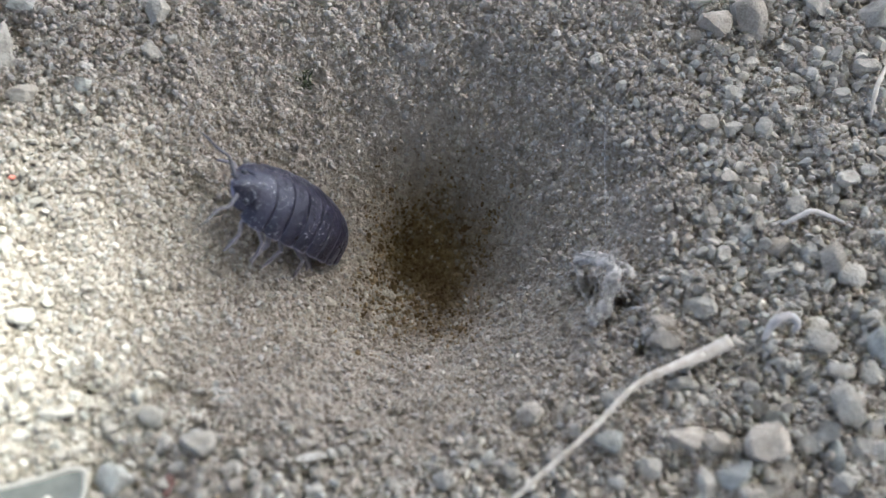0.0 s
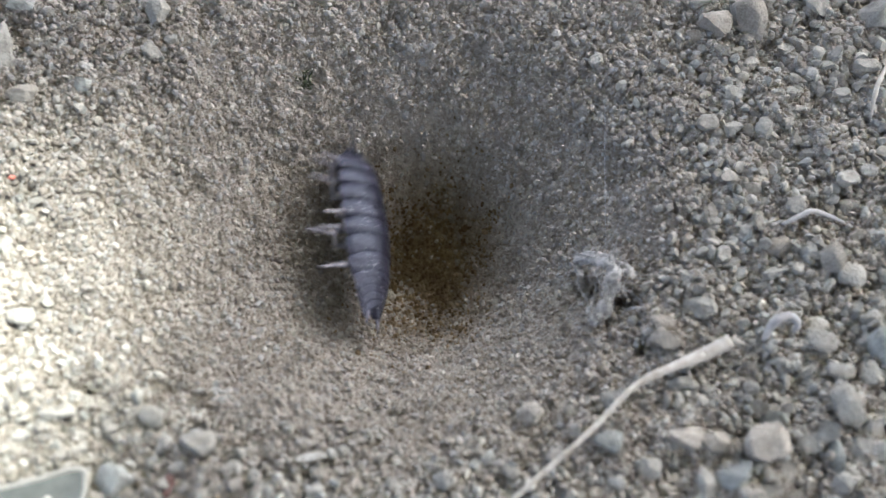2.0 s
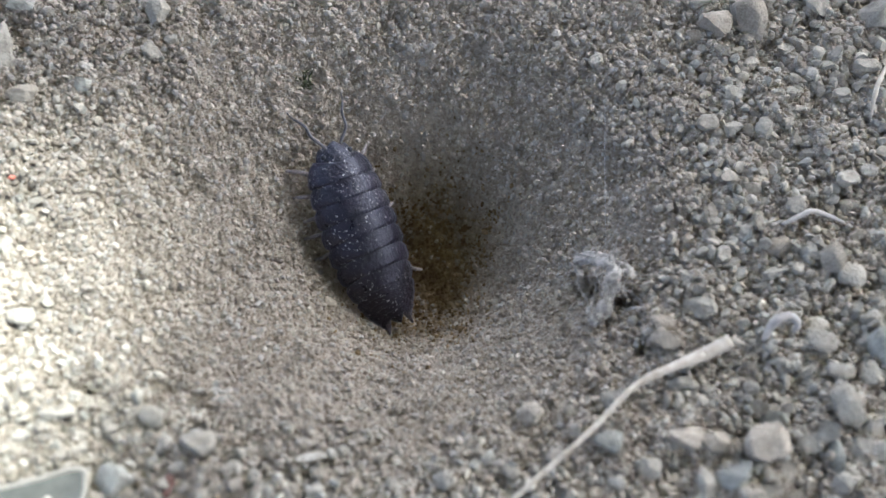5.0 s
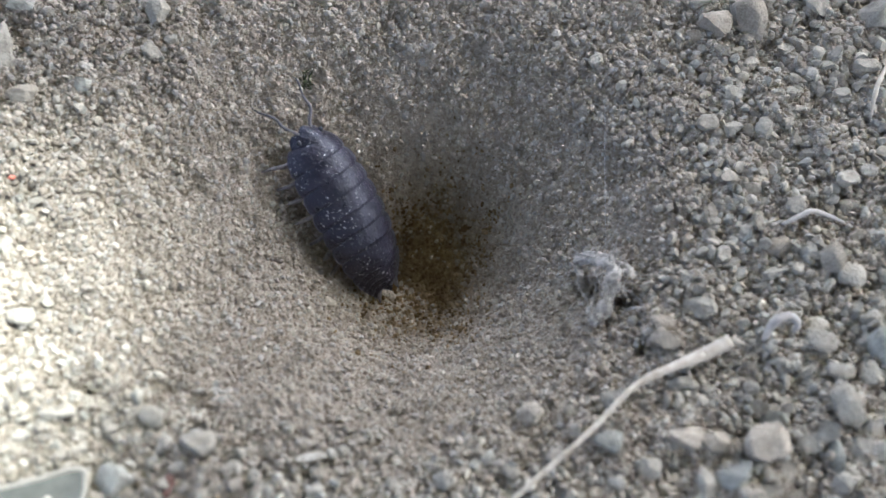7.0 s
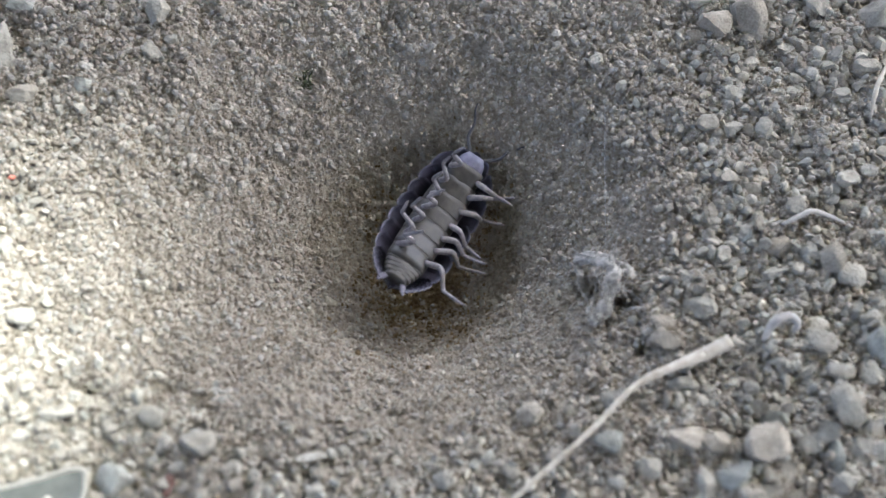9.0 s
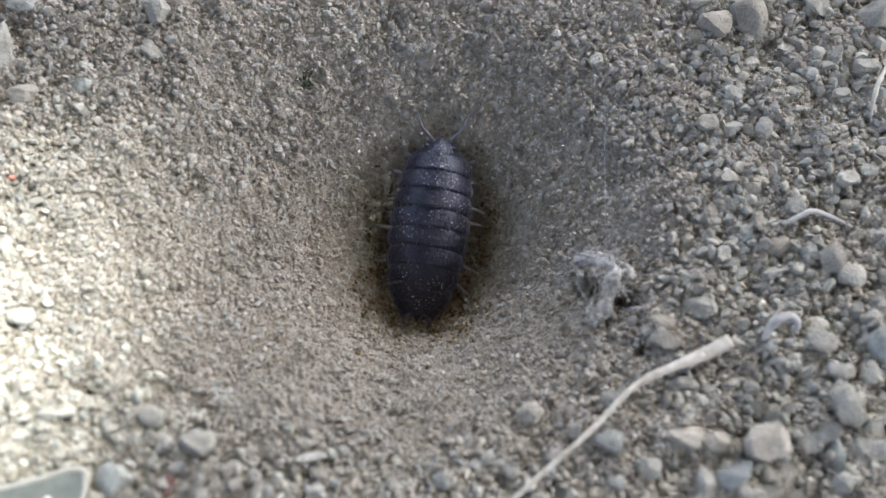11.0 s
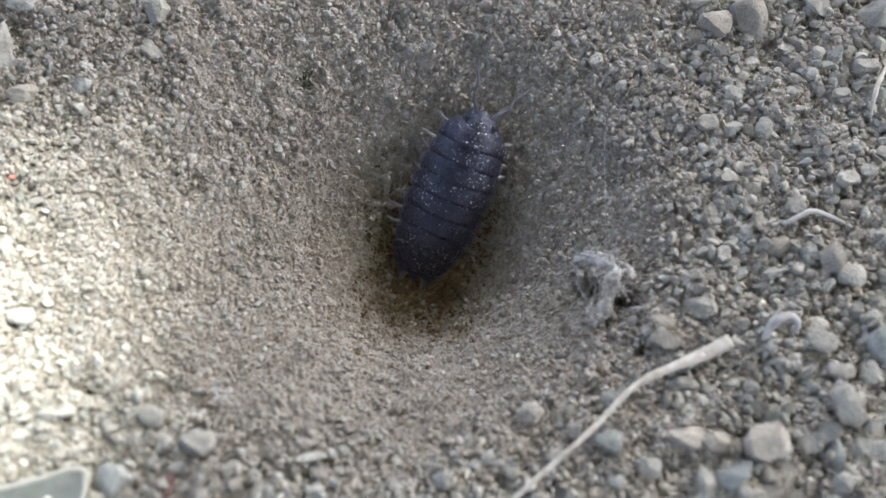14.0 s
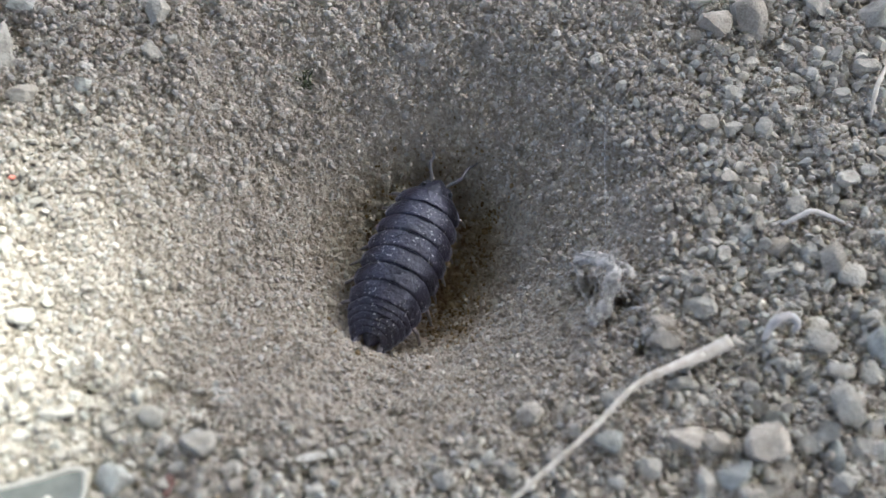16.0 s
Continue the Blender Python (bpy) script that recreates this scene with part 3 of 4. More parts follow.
def build_woodlouse():
    louse = tagged(new("woodlouse"), "slate-grey woodlouse with dusty overlapping back plates in the pit", "woodlouse")
    body, legs, feelers = [], [], []
    for n, (name, start, end, half) in enumerate(SECTIONS):
        ob = plate(name, start, end, louse)
        body.append(ob)
        if name != "tail_tip":
            underside(start, end, half * (0.56 if name != "head" else 0.8), 0.62 if name == "back_plate" else 0.4, ob)
        if name == "back_plate":
            k = n - 1
            for side in (1, -1):
                lean = (0.9, 0.6, 0.3, 0.0, -0.35, -0.75, -1.15)[k]
                scale = (0.85, 0.92, 0.96, 1.0, 1.04, 1.1, 1.15)[k]
                pts = [(0, 0, 0), (lean * 0.1, 0.55, -0.70), (lean * 0.2, 0.85, -0.85), (lean * 0.55, 1.55, -0.50), (lean * 0.65, 1.75, -0.52), (lean * 0.95, 2.55, -1.20), (lean * 1.05, 2.85, -1.5)]
                leg = part("leg", tube([Vector((a, b * side, c)) * MM * scale * 1.10 for a, b, c in pts], [r * MM for r in (0.22, 0.22, 0.185, 0.155, 0.14, 0.105, 0.05)], 8, 1.0, None, 2), leg_skin, ob, "pale grey jointed leg")
                legs.append((leg, ((start + end) / 2 * MM, 1.15 * side * MM, -0.55 * MM), side, k))
        if name == "head":
            for side in (1, -1):
                pts = [(0, 0, 0), (0.45, 0.35, 0.12), (1.05, 0.95, 0.35), (1.9, 1.15, 0.30), (2.7, 1.75, 0.0), (3.2, 1.95, -0.15)]
                f = part("feeler", tube([Vector((a, b * side, c)) * MM for a, b, c in pts], [r * MM for r in (0.13, 0.13, 0.11, 0.10, 0.07, 0.03)], 8), feeler_skin, ob, "dusty jointed feeler")
                feelers.append((f, (6.4 * MM, 0.5 * side * MM, 0.0), side))
                bm = bmesh.new()
                bmesh.ops.create_icosphere(bm, subdivisions=2, radius=0.2 * MM, matrix=Matrix.Translation(Vector((6.0, 1.02 * side, 0.20)) * MM))
                part("eye", bm, eye_black, ob, "small black eye")
        if name == "tail_tip":
            for side in (1, -1):
                pts = [(-5.9, 0.62 * side, -0.25), (-6.4, 0.78 * side, -0.28), (-6.9, 0.90 * side, -0.33), (-7.35, 0.98 * side, -0.40)]
                part("tail_spike", tube([Vector(p) * MM for p in pts], [r * MM for r in (0.22, 0.24, 0.17, 0.04)], 8, 0.5), plate_margin, ob)
    return louse, body, legs, feelers


louse, louse_body, louse_legs, louse_feelers = build_woodlouse()


# ---- straw, rootlets, husk and other litter: courses in mm ----
STRAW = ((5.92, -15.29, 0.97), (7.95, -12.83, 0.89), (10.24, -10.08, 0.53), (12.76, -6.58, -0.06), (14.69, -5.13, -0.26), (16.67, -3.87, -0.45), (18.20, -2.72, -0.47))
STRAW_BIT = ((28.09, 19.94, -0.63), (27.02, 17.64, 0.10), (26.57, 15.98, 0.10), (26.58, 14.42, -0.63))
ROOTLET = ((21.08, 5.71, -0.59), (21.95, 6.38, -0.60), (22.88, 7.02, -0.63), (24.16, 7.23, -1.29), (25.26, 6.85, -1.28))
THREAD = ((9.04, 13.58, -2.15), (9.42, 10.48, -2.57), (9.86, 7.22, -2.88), (10.42, 2.63, -2.91))
HUSK_BAR = ((8.50, 2.37, -4.10), (9.49, 2.47, -3.32), (10.38, 1.92, -2.19), (11.37, 1.52, -1.75), (12.37, 1.10, -1.83))
HUSK_STEM = ((10.70, 1.87, -1.91), (10.92, 0.68, -1.62), (10.83, -0.31, -2.13), (10.48, -1.50, -2.23), (10.07, -2.39, -2.65))
HUSK_SIDE = ((8.72, 2.37, -4.02), (9.07, 1.24, -3.91), (9.60, 0.50, -4.94), (9.76, -1.27, -3.46))
HAIR_A = ((11.64, 0.40, -3.02), (12.14, 0.37, -2.92), (12.64, -0.03, -2.67), (12.97, -0.49, -2.08))
HAIR_B = ((11.72, -1.66, -2.22), (12.14, -1.16, -2.12), (12.67, -1.18, -1.47), (13.10, -1.12, -1.53))
CURL = ((20.34, -2.23, -0.82), (20.60, -1.42, -0.69), (20.97, -0.86, -0.41), (21.74, -0.47, -0.51), (22.26, -0.79, -0.60), (22.12, -1.37, -0.93))
LEAF_EDGE = ((-21.48, -19.17, 2.02), (-19.46, -18.28, 2.19), (-17.26, -17.26, 2.11), (-16.64, -18.08, 2.16), (-16.44, -19.31, 2.49))


def course(points, radii, sides=8, flat=1.0, bm=None, steps=5):
    return tube([Vector(p) * MM for p in points], [r * MM for r in radii], sides, flat, bm, steps)


def build_litter():
    rng = np.random.default_rng(17)
    straw = tagged(new("straw"), "bleached dry grass straw with a flared end on the gravel", "straw")
    part("stalk", course(STRAW[:6], (0.15, 0.16, 0.17, 0.19, 0.22, 0.28), 12, 0.8), straw_skin, straw)
    part("sheath", course(STRAW[3:], (0.12, 0.26, 0.42, 0.46), 12, 0.5), straw_skin, straw, "flared papery sheath")
    for k in range(4):
        end = Vector(STRAW[-1]) * MM
        tip = end + Vector((0.5 + 0.35 * k, 0.65 - 0.3 * k, 0.1 * k)) * MM * 0.7
        part("fibre", tube([end, (end + tip) / 2 + Vector((0, 0, 0.0001)), tip], [0.00013, 0.0001, 0.00003], 6), straw_skin, straw)
    part_bm = course(STRAW_BIT, (0.06, 0.14, 0.16, 0.05), 8, 0.6)
    tagged(part("straw_bit", part_bm, straw_skin), "short curved pale straw bit on the gravel", "straw")
    tagged(part("rootlet", course(ROOTLET, (0.10, 0.17, 0.19, 0.18, 0.08), 8, 0.8), root_skin), "dusty grey-brown curled rootlet on the gravel", "rootlet")
    tagged(part("silk_thread", course(THREAD, (0.006, 0.008, 0.008, 0.006), 5), silk), "thin pale silk thread down the pit's wall", "thread")
    tagged(part("rootlet", course(CURL, (0.14, 0.26, 0.32, 0.30, 0.24, 0.12), 8, 0.8), root_skin), "dusty curled rootlet beside the straw's flared end", "rootlet")
    husk = tagged(new("husk"), "crumpled dusty grey plant husk on the pit's rim", "husk")
    for name, points, radii in (("rib", HUSK_BAR, (0.34, 0.50, 0.52, 0.44, 0.2)), ("stem", HUSK_STEM, (0.40, 0.46, 0.44, 0.48, 0.34)), ("flap", HUSK_SIDE, (0.24, 0.30, 0.28, 0.16))):
        bm = course(points, radii, 28, 0.42, None, 22)
        for v in bm.verts:
            v.co += noise.noise_vector(v.co * 1100) * 0.00022 + noise.noise_vector(v.co * 3900) * 0.00009 + noise.noise_vector(v.co * 9000) * 0.00005
        part(name, bm, husk_skin, husk)
    for points in (HAIR_A, HAIR_B):
        part("fibre", course(points, (0.03, 0.06, 0.06, 0.03), 6), root_skin, husk, "thin looped fibre")
    # web-like fuzz on the husk
    bm = bmesh.new()
    for points in (HUSK_BAR, HUSK_STEM):
        for _ in range(60):
            k = rng.integers(len(points) - 1)
            a = Vector(points[k]).lerp(Vector(points[k + 1]), rng.random()) * MM + Vector(rng.normal(size=3)) * 0.00028
            b = a + Vector(rng.normal(size=3)) * 0.0007
            tube([a, (a + b) / 2 + Vector(rng.normal(size=3)) * 0.0002, b], [0.00003, 0.000035, 0.00001], 4, 1.0, bm, 3)
    part("fuzz", bm, husk_skin, husk, "dusty cobweb fuzz")
    # a dead leaf corner with a pale thick margin
    leaf = tagged(new("dead_leaf"), "grey dead leaf piece with a pale margin", "leaf")
    bm = bmesh.new()
    low = [bm.verts.new(Vector(p) * MM + Vector((0, 0, -0.00012))) for p in (*LEAF_EDGE, (-21.0, -21.5, 2.2))]
    high = [bm.verts.new(v.co + Vector((0, 0, 0.00014))) for v in low]
    bm.faces.new(low)
    bm.faces.new(high)
    for k in range(6):
        bm.faces.new((low[k], low[(k + 1) % 6], high[(k + 1) % 6], high[k]))
    part("blade", bm, dead_leaf, leaf, smooth=False)
    part("margin", course(LEAF_EDGE, (0.14, 0.17, 0.17, 0.16, 0.13), 8, 0.6), leaf_rim, leaf)
    v, f = rock_shape(rng, 3, 6, 0.05)
    ob = new("red_speck", mesh_from("red_speck", v * np.array([0.0003, 0.00013, 0.0001]), f, red_bit, True))
    ob.matrix_world = pose(-0.0276, -0.0005, 0.00135, 0, 0, 10)
    tagged(ob, "tiny red-orange fragment on the sand", "fragment")
    v, f = rock_shape(rng, 3, 7, 0.06)
    ob = new("brown_fragment", mesh_from("brown_fragment", v * np.array([0.0004, 0.0007, 0.0002]), f, brown_bit, True))
    ob.matrix_world = pose(-0.01234, -0.01719, 0.00155, 0, 0, 20)
    tagged(ob, "tiny reddish-brown plant fragment on the gravel", "fragment")
    bm = bmesh.new()
    for _ in range(36):
        p = np.array([-12.02, 12.10]) * MM + rng.normal(size=2) * 0.00028
        a = Vector((p[0], p[1], float(ground_height(*p)) + 0.00004))
        tube([a, a + Vector(rng.normal(size=3) * 0.00012) + Vector((0, 0, 0.00012)), a + Vector(rng.normal(size=3) * 0.0002) + Vector((0, 0, 0.0002))], [0.00006, 0.00007, 0.00002], 5, 1.0, bm, 2)
    tagged(part("moss_tuft", bm, moss), "tiny dark olive moss tuft on the pit's wall", "moss")


build_litter()


# ---- an unseen tree, added to shade the pit and let a patch of sun through ----
GAP = (0.0705, 0.0168, 0.070, 0.0315)     # place and half sizes of the gap, as it falls on the ground, metres


def build_shade_tree():
    rng = np.random.default_rng(4)
    tree = tagged(new("tree"), "unseen leafy tree with a thin trunk, added to shade the pit", "tree")
    heart = SUN_FROM * 2.4
    across = SUN_FROM.cross(Vector((0, 0, 1))).normalized()
    over = across.cross(SUN_FROM)
    verts, faces = [], []

    def leaf(c, facing, size, tilt):
        turn = facing.to_track_quat("Z", "Y").to_matrix() @ Euler((tilt[0], tilt[1], tilt[2] * 6.28)).to_matrix()
        k = len(verts)
        for x, w in ((-0.025, 0.001), (-0.014, 0.013), (0.004, 0.016), (0.018, 0.009), (0.028, 0.0005)):
            for s in (-1, 0, 1):
                verts.append(c + turn @ Vector((x, w * s, 0.003 * abs(s) - 6 * x * x)) * size)
        for a in range(4):
            for s in (0, 1):
                p = k + a * 3 + s
                faces.extend([(p, p + 1, p + 4), (p, p + 4, p + 3)])

    # the boughs towards the sun, with one gap that lets a broad fleck of light through
    for i in range(57):
        for j in range(57):
            u, v = (i - 28) * 0.0175 + rng.normal() * 0.005, (j - 28) * 0.0175 + rng.normal() * 0.005
            c = heart + across * u + over * v + SUN_FROM * rng.uniform(-0.05, 0.08)
            tilt = rng.uniform(-0.5, 0.5, 3)
            if math.hypot(u, v) > 0.49:
                continue
            fall = c - SUN_FROM * (c.z / SUN_FROM.z)
            if math.hypot((fall.x + GAP[0]) / GAP[2], (fall.y + GAP[1]) / GAP[3]) > 1:
                leaf(c, SUN_FROM, 1.2, tilt)
    # the rest of the crown, shaped to steer the skylight, open higher towards the north-west
    for _ in range(4200):
        d = Vector((rng.normal(), rng.normal(), abs(rng.normal()))).normalized()
        open_side = 0.5 + 0.5 * (Vector((d.x, d.y)).normalized().dot(Vector((-0.85, 0.53))))
        lowest = 0.49 + 0.28 * open_side + 0.05 * rng.normal()
        if d.z > lowest and d.dot(SUN_FROM) < 0.982:
            leaf(d * rng.uniform(2.2, 3.3), d, 6.6, rng.uniform(-0.5, 0.5, 3))
    crown = new("crown", mesh_from("crown", verts, faces, foliage, True))
    crown.parent = tree
    tagged(crown, "dense green leaves")
    foot = Vector((0.5, -2.5, 0.0))
    fork = foot + Vector((-0.1, 0.5, 1.9))
    part("trunk", tube([foot - Vector((0, 0, 0.1)), foot + Vector((0.03, 0.1, 0.7)), foot + Vector((-0.02, 0.3, 1.3)), fork], [0.13, 0.11, 0.09, 0.07], 12), bark, tree)
    for tip in (heart + across * 0.30 + SUN_FROM * 0.1, Vector((-1.3, -0.9, 2.1)), Vector((-0.1, -0.4, 2.6)), Vector((1.6, -1.3, 1.7))):
        part("limb", tube([fork - Vector((0, 0, 0.1)), fork.lerp(tip, 0.4) + Vector((0, 0, 0.15)), tip], [0.055, 0.03, 0.008], 8), bark, tree)


build_shade_tree()



# ---- what moves ----
# seconds, downward curl and sideways bend in degrees from plate to plate
CURLS = ((0, 4, 0), (1.4, 4, 0), (1.5, 4, 0.5), (1.7, 1.5, 1), (2.0, 0.5, 0), (2.5, 1.5, 0), (3.0, 2, -1), (3.3, 1, -3), (3.55, 0.5, -4), (4.0, 0.5, -3.5), (4.6, 0.5, -1.5), (6.3, 1.5, 0), (7.0, 2.5, 0), (7.5, 5, 0), (8.0, 5, 0),
         (8.2, 2.5, 1), (8.5, 3.5, -2), (8.8, 5, 0), (9.0, 6, 0), (10.3, 5, 0), (11.3, 2, 0), (12.5, 0.8, 0), (14.0, 1.5, 0), (14.12, 2, 0), (14.2, 7, 0), (14.3, 8, 0), (14.45, 1, 0), (16, 0.4, 0))
# seconds, how far the legs swing to and fro and lift, in degrees
STRIDES = ((0, 16, -18), (1.3, 16, -18), (1.7, 24, 4), (2.2, 26, 2), (3.1, 26, 2), (3.6, 12, 6), (4.2, 10, -6), (6.3, 5, -30), (7.0, 8, -28), (7.4, 14, -24), (8.0, 12, -22), (8.4, 22, 4), (8.9, 26, 14), (10.4, 26, 10), (11.3, 6, -30),
           (13.9, 8, -28), (14.2, 26, 4), (14.5, 14, -18), (15.0, 6, -24), (16, 6, -24))


# seconds, how far the legs of one side fold over the belly, in degrees
FOLDS = {1: ((0, 0), (2.5, 0), (2.7, -75), (3.15, -75), (3.35, 0), (16, 0)), -1: ((0, 0), (8.75, 0), (8.9, -75), (10.2, -75), (10.6, 0), (16, 0))}


def level_at(rows, t, column):
    for a, b in zip(rows, rows[1:]):
        if a[0] <= t <= b[0]:
            return a[column] + (b[column] - a[column]) * (t - a[0]) / (b[0] - a[0])
    return rows[-1][column]


def bent(n, down, aside):
    """The pose of plate n on the woodlouse when its body is curled."""
    m = Matrix()
    steps = range(MIDDLE, n) if n > MIDDLE else range(MIDDLE, n, -1)
    for k in steps:
        front = n < MIDDLE
        x = (SECTIONS[k][1] if front else SECTIONS[k][2]) * MM
        share = 0.4 if SECTIONS[k][0] == "tail_plate" else 1.0
        turn = pose(0, 0, 0, 0, (down if front else -down) * share, (aside if front else -aside) * share)
        m = m @ Matrix.Translation((x, 0, 0)) @ turn @ Matrix.Translation((-x, 0, 0))
    return m


def toss(rng, group_label, count, start, end, begin, spread, most=0.30, arc=(0.003, 0.009)):
    """Loose grains that are flung from one place of the pit to another, and lie still before and after."""
    for i in range(count):
        v, f = rock_shape(rng, 2, 4, 0.05)
        size = rng.uniform(0.10, most) * MM
        ob = new("flung_grain", mesh_from("flung_grain", v * size, f, sand_grain))
        tagged(ob, group_label, "sand grain", "flung sand grains")
        ax, ay = np.array(start) + rng.normal(size=2) * 0.0010
        bx, by = np.array(end) + rng.normal(size=2) * spread
        az, bz = float(ground_height(ax, ay)), float(ground_height(bx, by))
        t0 = begin + rng.uniform(0, 0.05)
        air = rng.uniform(0.22, 0.48)
        high = rng.uniform(*arc)
        low = az - 0.6 * size
        rows = [(0.0, pose(ax, ay, low)), (t0, pose(ax, ay, low))]
        for s in (0.2, 0.4, 0.6, 0.8, 1.0):
            rows.append((t0 + air * s, pose(ax + (bx - ax) * s, ay + (by - ay) * s, az + (bz - az) * s + high * 4 * s * (1 - s) + 0.4 * size, 70 * s, 60 * s, 0)))
        rows.append((16.0, rows[-1][1]))
        walk(ob, rows)


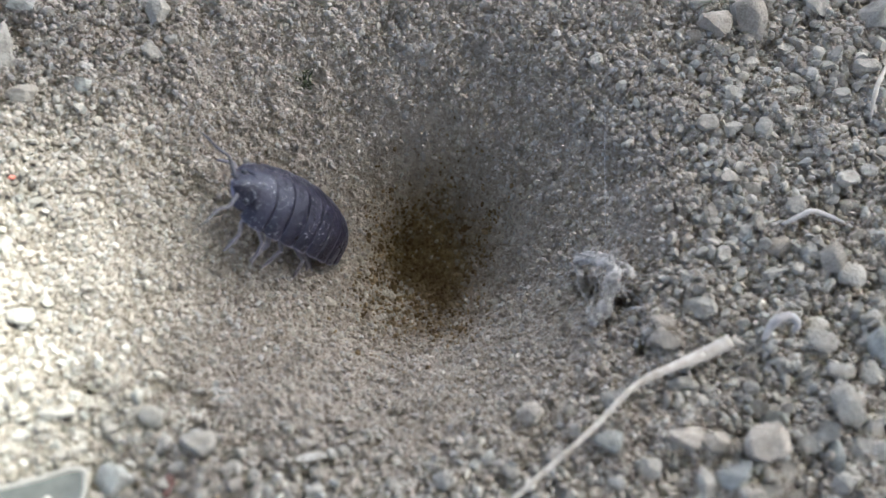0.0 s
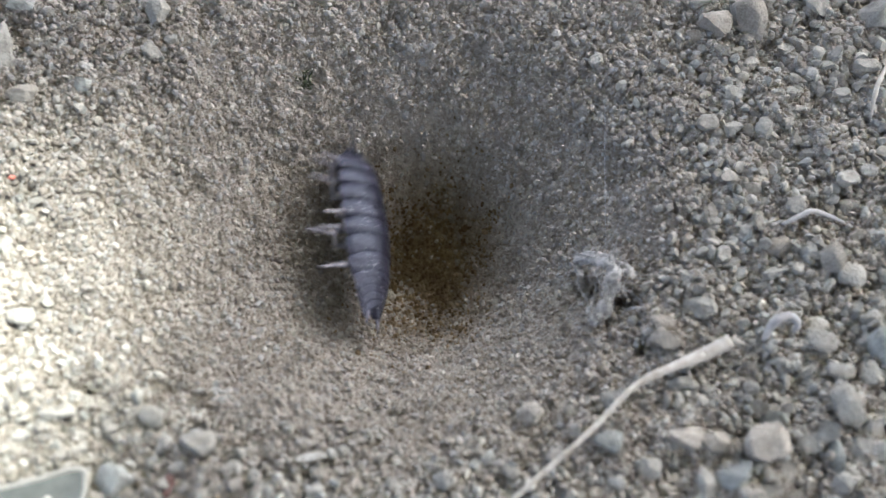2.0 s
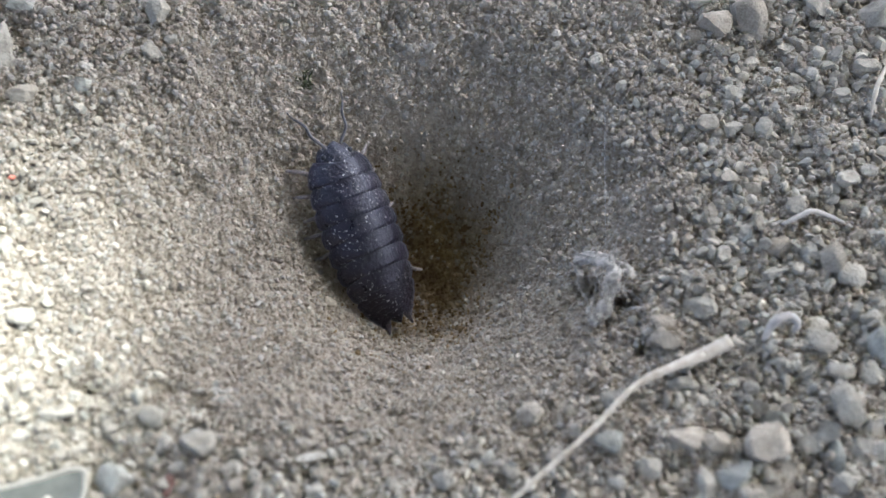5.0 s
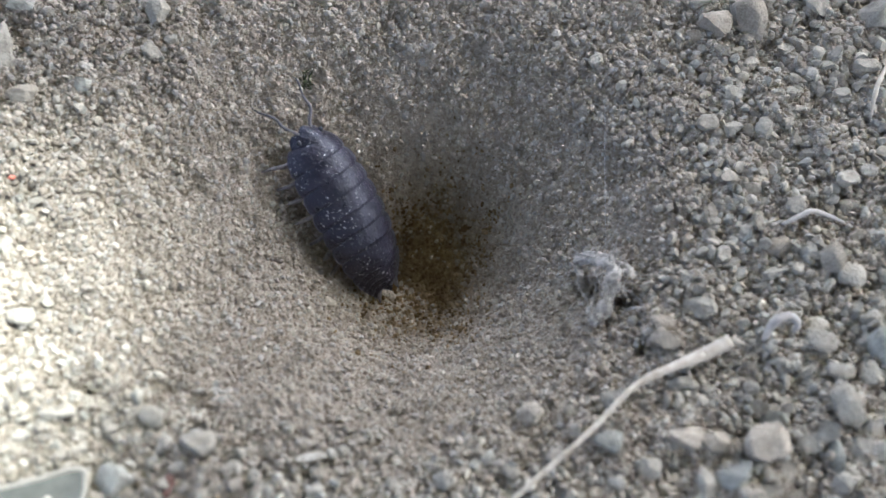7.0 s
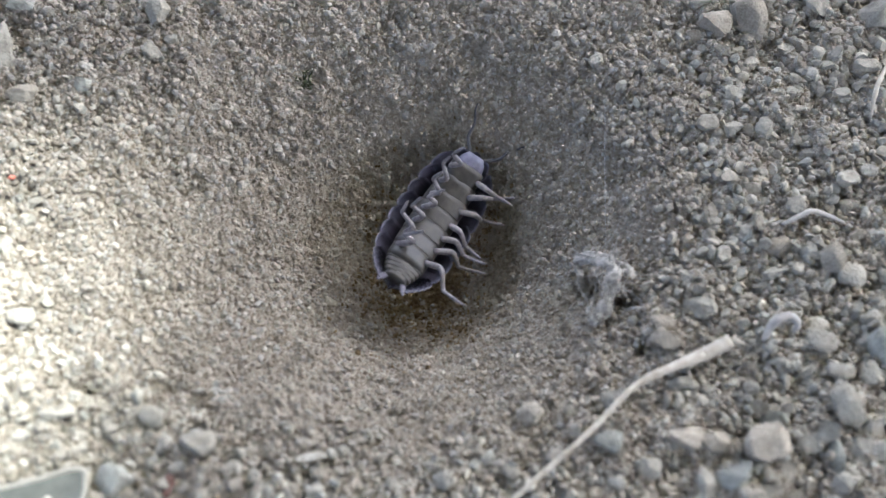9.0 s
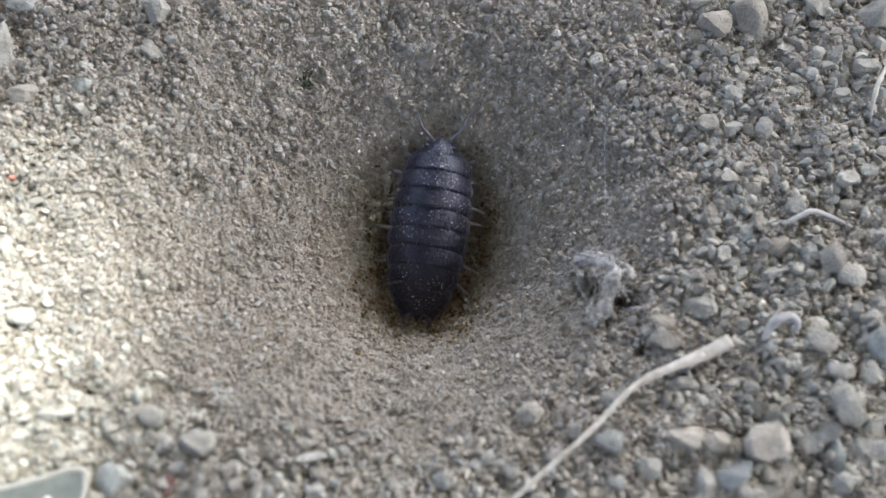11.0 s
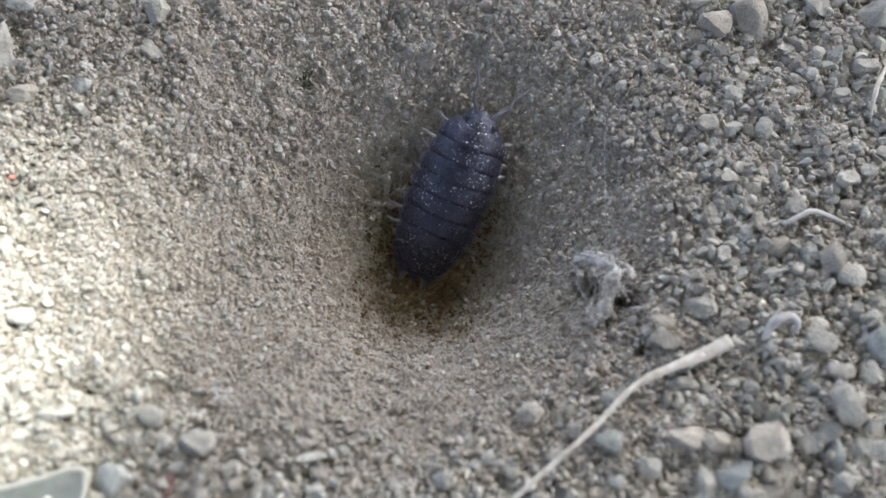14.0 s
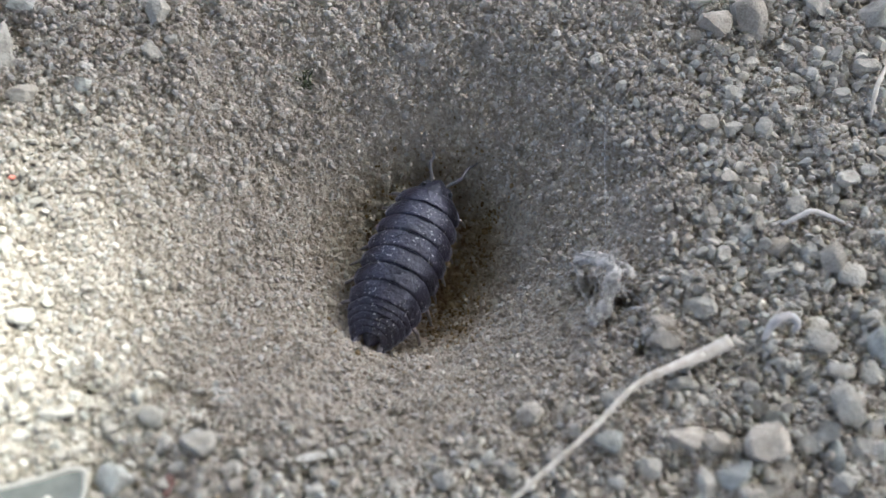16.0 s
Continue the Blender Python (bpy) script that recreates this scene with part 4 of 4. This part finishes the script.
def motions():
    walk(louse, [
        (0.0, pose(-0.00959, 0.00236, -0.00316, -1.9, -60.7, -160.0)),
        (0.5, pose(-0.00995, 0.00257, -0.00278, 1.2, -62.0, -166.9)),
        (1.0, pose(-0.01013, 0.00259, -0.00256, 2.5, -62.0, -164.0)),
        (1.4, pose(-0.01080, 0.00293, -0.00348, 13.1, -51.5, -176.1)),
        (1.5, pose(-0.01040, 0.00182, -0.00213, 6.3, -51.1, -179.4)),
        (1.6, pose(-0.01026, 0.00107, -0.00271, -6.8, -30.6, 168.0)),
        (1.7, pose(-0.00940, -0.00065, -0.00283, -1.5, -18.2, 160.2)),
        (1.8, pose(-0.00757, -0.00115, -0.00239, 18.8, 20.0, 134.1)),
        (1.9, pose(-0.00647, 0.00060, -0.00387, 47.5, 19.2, 119.9)),
        (2.0, pose(-0.00566, 0.00245, -0.00499, 72.9, 7.6, 108.9)),
        (2.1, pose(-0.00467, 0.00432, -0.00629, 88.5, -11.4, 111.8)),
        (2.2, pose(-0.00368, 0.00464, -0.00690, 137.7, -19.6, 102.6)),
        (2.5, pose(-0.00357, 0.00387, -0.00710, 156.4, -23.8, 108.0)),
        (2.8, pose(-0.00338, 0.00383, -0.00747, 150.0, -25.2, 107.2)),
        (3.0, pose(-0.00337, 0.00357, -0.00737, 136.0, -21.2, 107.1)),
        (3.1, pose(-0.00366, 0.00331, -0.00713, 120.3, -19.6, 108.0)),
        (3.2, pose(-0.00377, 0.00315, -0.00709, 94.0, -21.2, 109.4)),
        (3.3, pose(-0.00464, 0.00260, -0.00663, 65.3, -14.1, 116.1)),
        (3.4, pose(-0.00584, 0.00202, -0.00546, 60.2, -7.4, 123.9)),
        (3.5, pose(-0.00531, 0.00160, -0.00652, 52.7, -18.9, 127.3)),
        (3.7, pose(-0.00560, 0.00176, -0.00634, 42.2, -19.2, 124.1)),
        (4.0, pose(-0.00503, 0.00225, -0.00638, 37.8, -19.2, 121.2)),
        (4.2, pose(-0.00519, 0.00209, -0.00644, 27.6, -17.4, 120.0)),
        (5.2, pose(-0.00615, 0.00277, -0.00594, 14.5, -31.2, 123.5)),
        (6.3, pose(-0.00675, 0.00356, -0.00500, 21.5, -41.5, 129.7)),
        (6.5, pose(-0.00671, 0.00354, -0.00486, 23.3, -42.6, 131.5)),
        (6.6, pose(-0.00667, 0.00358, -0.00498, 22.7, -40.8, 132.0)),
        (7.0, pose(-0.00701, 0.00392, -0.00532, 20.9, -36.8, 134.7)),
        (7.4, pose(-0.00850, 0.00479, -0.00316, 16.3, -49.9, 140.3)),
        (7.5, pose(-0.00851, 0.00472, -0.00307, 18.5, -50.0, 138.0)),
        (7.6, pose(-0.00865, 0.00458, -0.00288, 19.8, -51.2, 135.4)),
        (8.0, pose(-0.00881, 0.00495, -0.00291, 16.8, -48.2, 133.1)),
        (8.1, pose(-0.01077, 0.00556, -0.00098, 25.7, -5.5, 115.1)),
        (8.2, pose(-0.01164, 0.00476, 0.00016, 2.5, -3.9, 110.9)),
        (8.3, pose(-0.01116, 0.00401, -0.00159, 14.1, -21.4, 112.7)),
        (8.4, pose(-0.01008, 0.00479, -0.00253, 46.6, -21.4, 101.5)),
        (8.5, pose(-0.00848, 0.00564, -0.00350, 63.9, -27.8, 97.7)),
        (8.6, pose(-0.00662, 0.00549, -0.00462, 81.6, -27.6, 92.0)),
        (8.7, pose(-0.00451, 0.00570, -0.00479, 104.9, -25.9, 79.5)),
        (8.8, pose(-0.00292, 0.00604, -0.00623, 167.5, -23.9, 63.3)),
        (9.0, pose(-0.00179, 0.00388, -0.00629, -165.6, 5.9, 70.4)),
        (9.2, pose(-0.00169, 0.00435, -0.00639, -162.7, -0.2, 68.7)),
        (10.0, pose(-0.00190, 0.00453, -0.00695, -107.9, -12.1, 75.1)),
        (10.6, pose(-0.00185, 0.00435, -0.00748, -29.9, -20.0, 86.5)),
        (11.3, pose(-0.00177, 0.00422, -0.00714, 11.0, -23.9, 92.2)),
        (11.5, pose(-0.00175, 0.00457, -0.00730, 12.1, -25.2, 91.6)),
        (11.7, pose(-0.00171, 0.00471, -0.00733, 12.0, -25.1, 90.9)),
        (12.5, pose(-0.00167, 0.00528, -0.00640, 11.2, -25.9, 89.4)),
        (12.9, pose(-0.00131, 0.00552, -0.00659, 8.3, -27.5, 87.5)),
        (13.2, pose(-0.00129, 0.00554, -0.00606, 9.4, -27.5, 77.4)),
        (13.5, pose(-0.00120, 0.00586, -0.00639, 8.0, -29.2, 77.9)),
        (14.0, pose(-0.00082, 0.00630, -0.00627, 12.3, -34.9, 71.8)),
        (14.1, pose(-0.00067, 0.00628, -0.00594, 14.6, -34.4, 69.0)),
        (14.2, pose(-0.00060, 0.00519, -0.00285, 33.8, -65.5, 48.9)),
        (14.3, pose(-0.00160, 0.00439, -0.00297, 36.0, -66.0, 42.7)),
        (14.4, pose(-0.00251, 0.00219, -0.00598, 14.4, 11.4, 69.7)),
        (14.5, pose(-0.00302, 0.00073, -0.00648, 9.6, 12.1, 74.9)),
        (14.7, pose(-0.00286, 0.00134, -0.00701, 10.0, 12.9, 76.0)),
        (15.0, pose(-0.00278, 0.00090, -0.00647, 11.4, 11.5, 74.1)),
        (15.2, pose(-0.00265, 0.00099, -0.00663, 11.3, 10.7, 74.4)),
        (16.0, pose(-0.00288, 0.00140, -0.00650, 10.5, 3.8, 79.2)),
    ])
    for n, ob in enumerate(louse_body):
        walk(ob, [(t, bent(n, down, aside)) for t, down, aside in CURLS])
    beats = [i * 0.2 for i in range(81)]
    for leg, at, side, k in louse_legs:
        rows = []
        for t in beats:
            swing, lift = level_at(STRIDES, t, 1), level_at(STRIDES, t, 2)
            phase = 2 * math.pi * (1.15 * t + k / 3.5 + (0.5 if side < 0 else 0))
            wobble = 0.45 * swing * math.sin(2 * math.pi * (0.63 * t + 0.31 * k * side))
            rows.append((t, Matrix.Translation(at) @ pose(0, 0, 0, side * (lift + wobble + level_at(FOLDS[side], t, 1)), 0, swing * math.sin(phase))))
        walk(leg, rows)
    for feeler, at, side in louse_feelers:
        walk(feeler, [(t, Matrix.Translation(at) @ pose(0, 0, 0, 0, 8 * math.sin(5.1 * t + side), 13 * math.sin(3.3 * t + 2 * side))) for t in beats])
    rng = np.random.default_rng(21)
    grain = "small grey sand grain flung up inside the pit"
    toss(rng, grain, 80, (-0.0039, 0.0002), (-0.0165, 0.0062), 7.95, 0.0028, 0.34, (0.005, 0.011))
    toss(rng, grain, 60, (-0.0036, 0.0004), (-0.0042, 0.0066), 7.91, 0.0019, 0.34)
    toss(rng, grain, 70, (-0.0041, 0.0001), (-0.0098, -0.0026), 7.92, 0.0018, 0.22)
    toss(rng, grain, 90, (-0.0052, 0.0010), (-0.0095, -0.0012), 14.05, 0.0034)


motions()
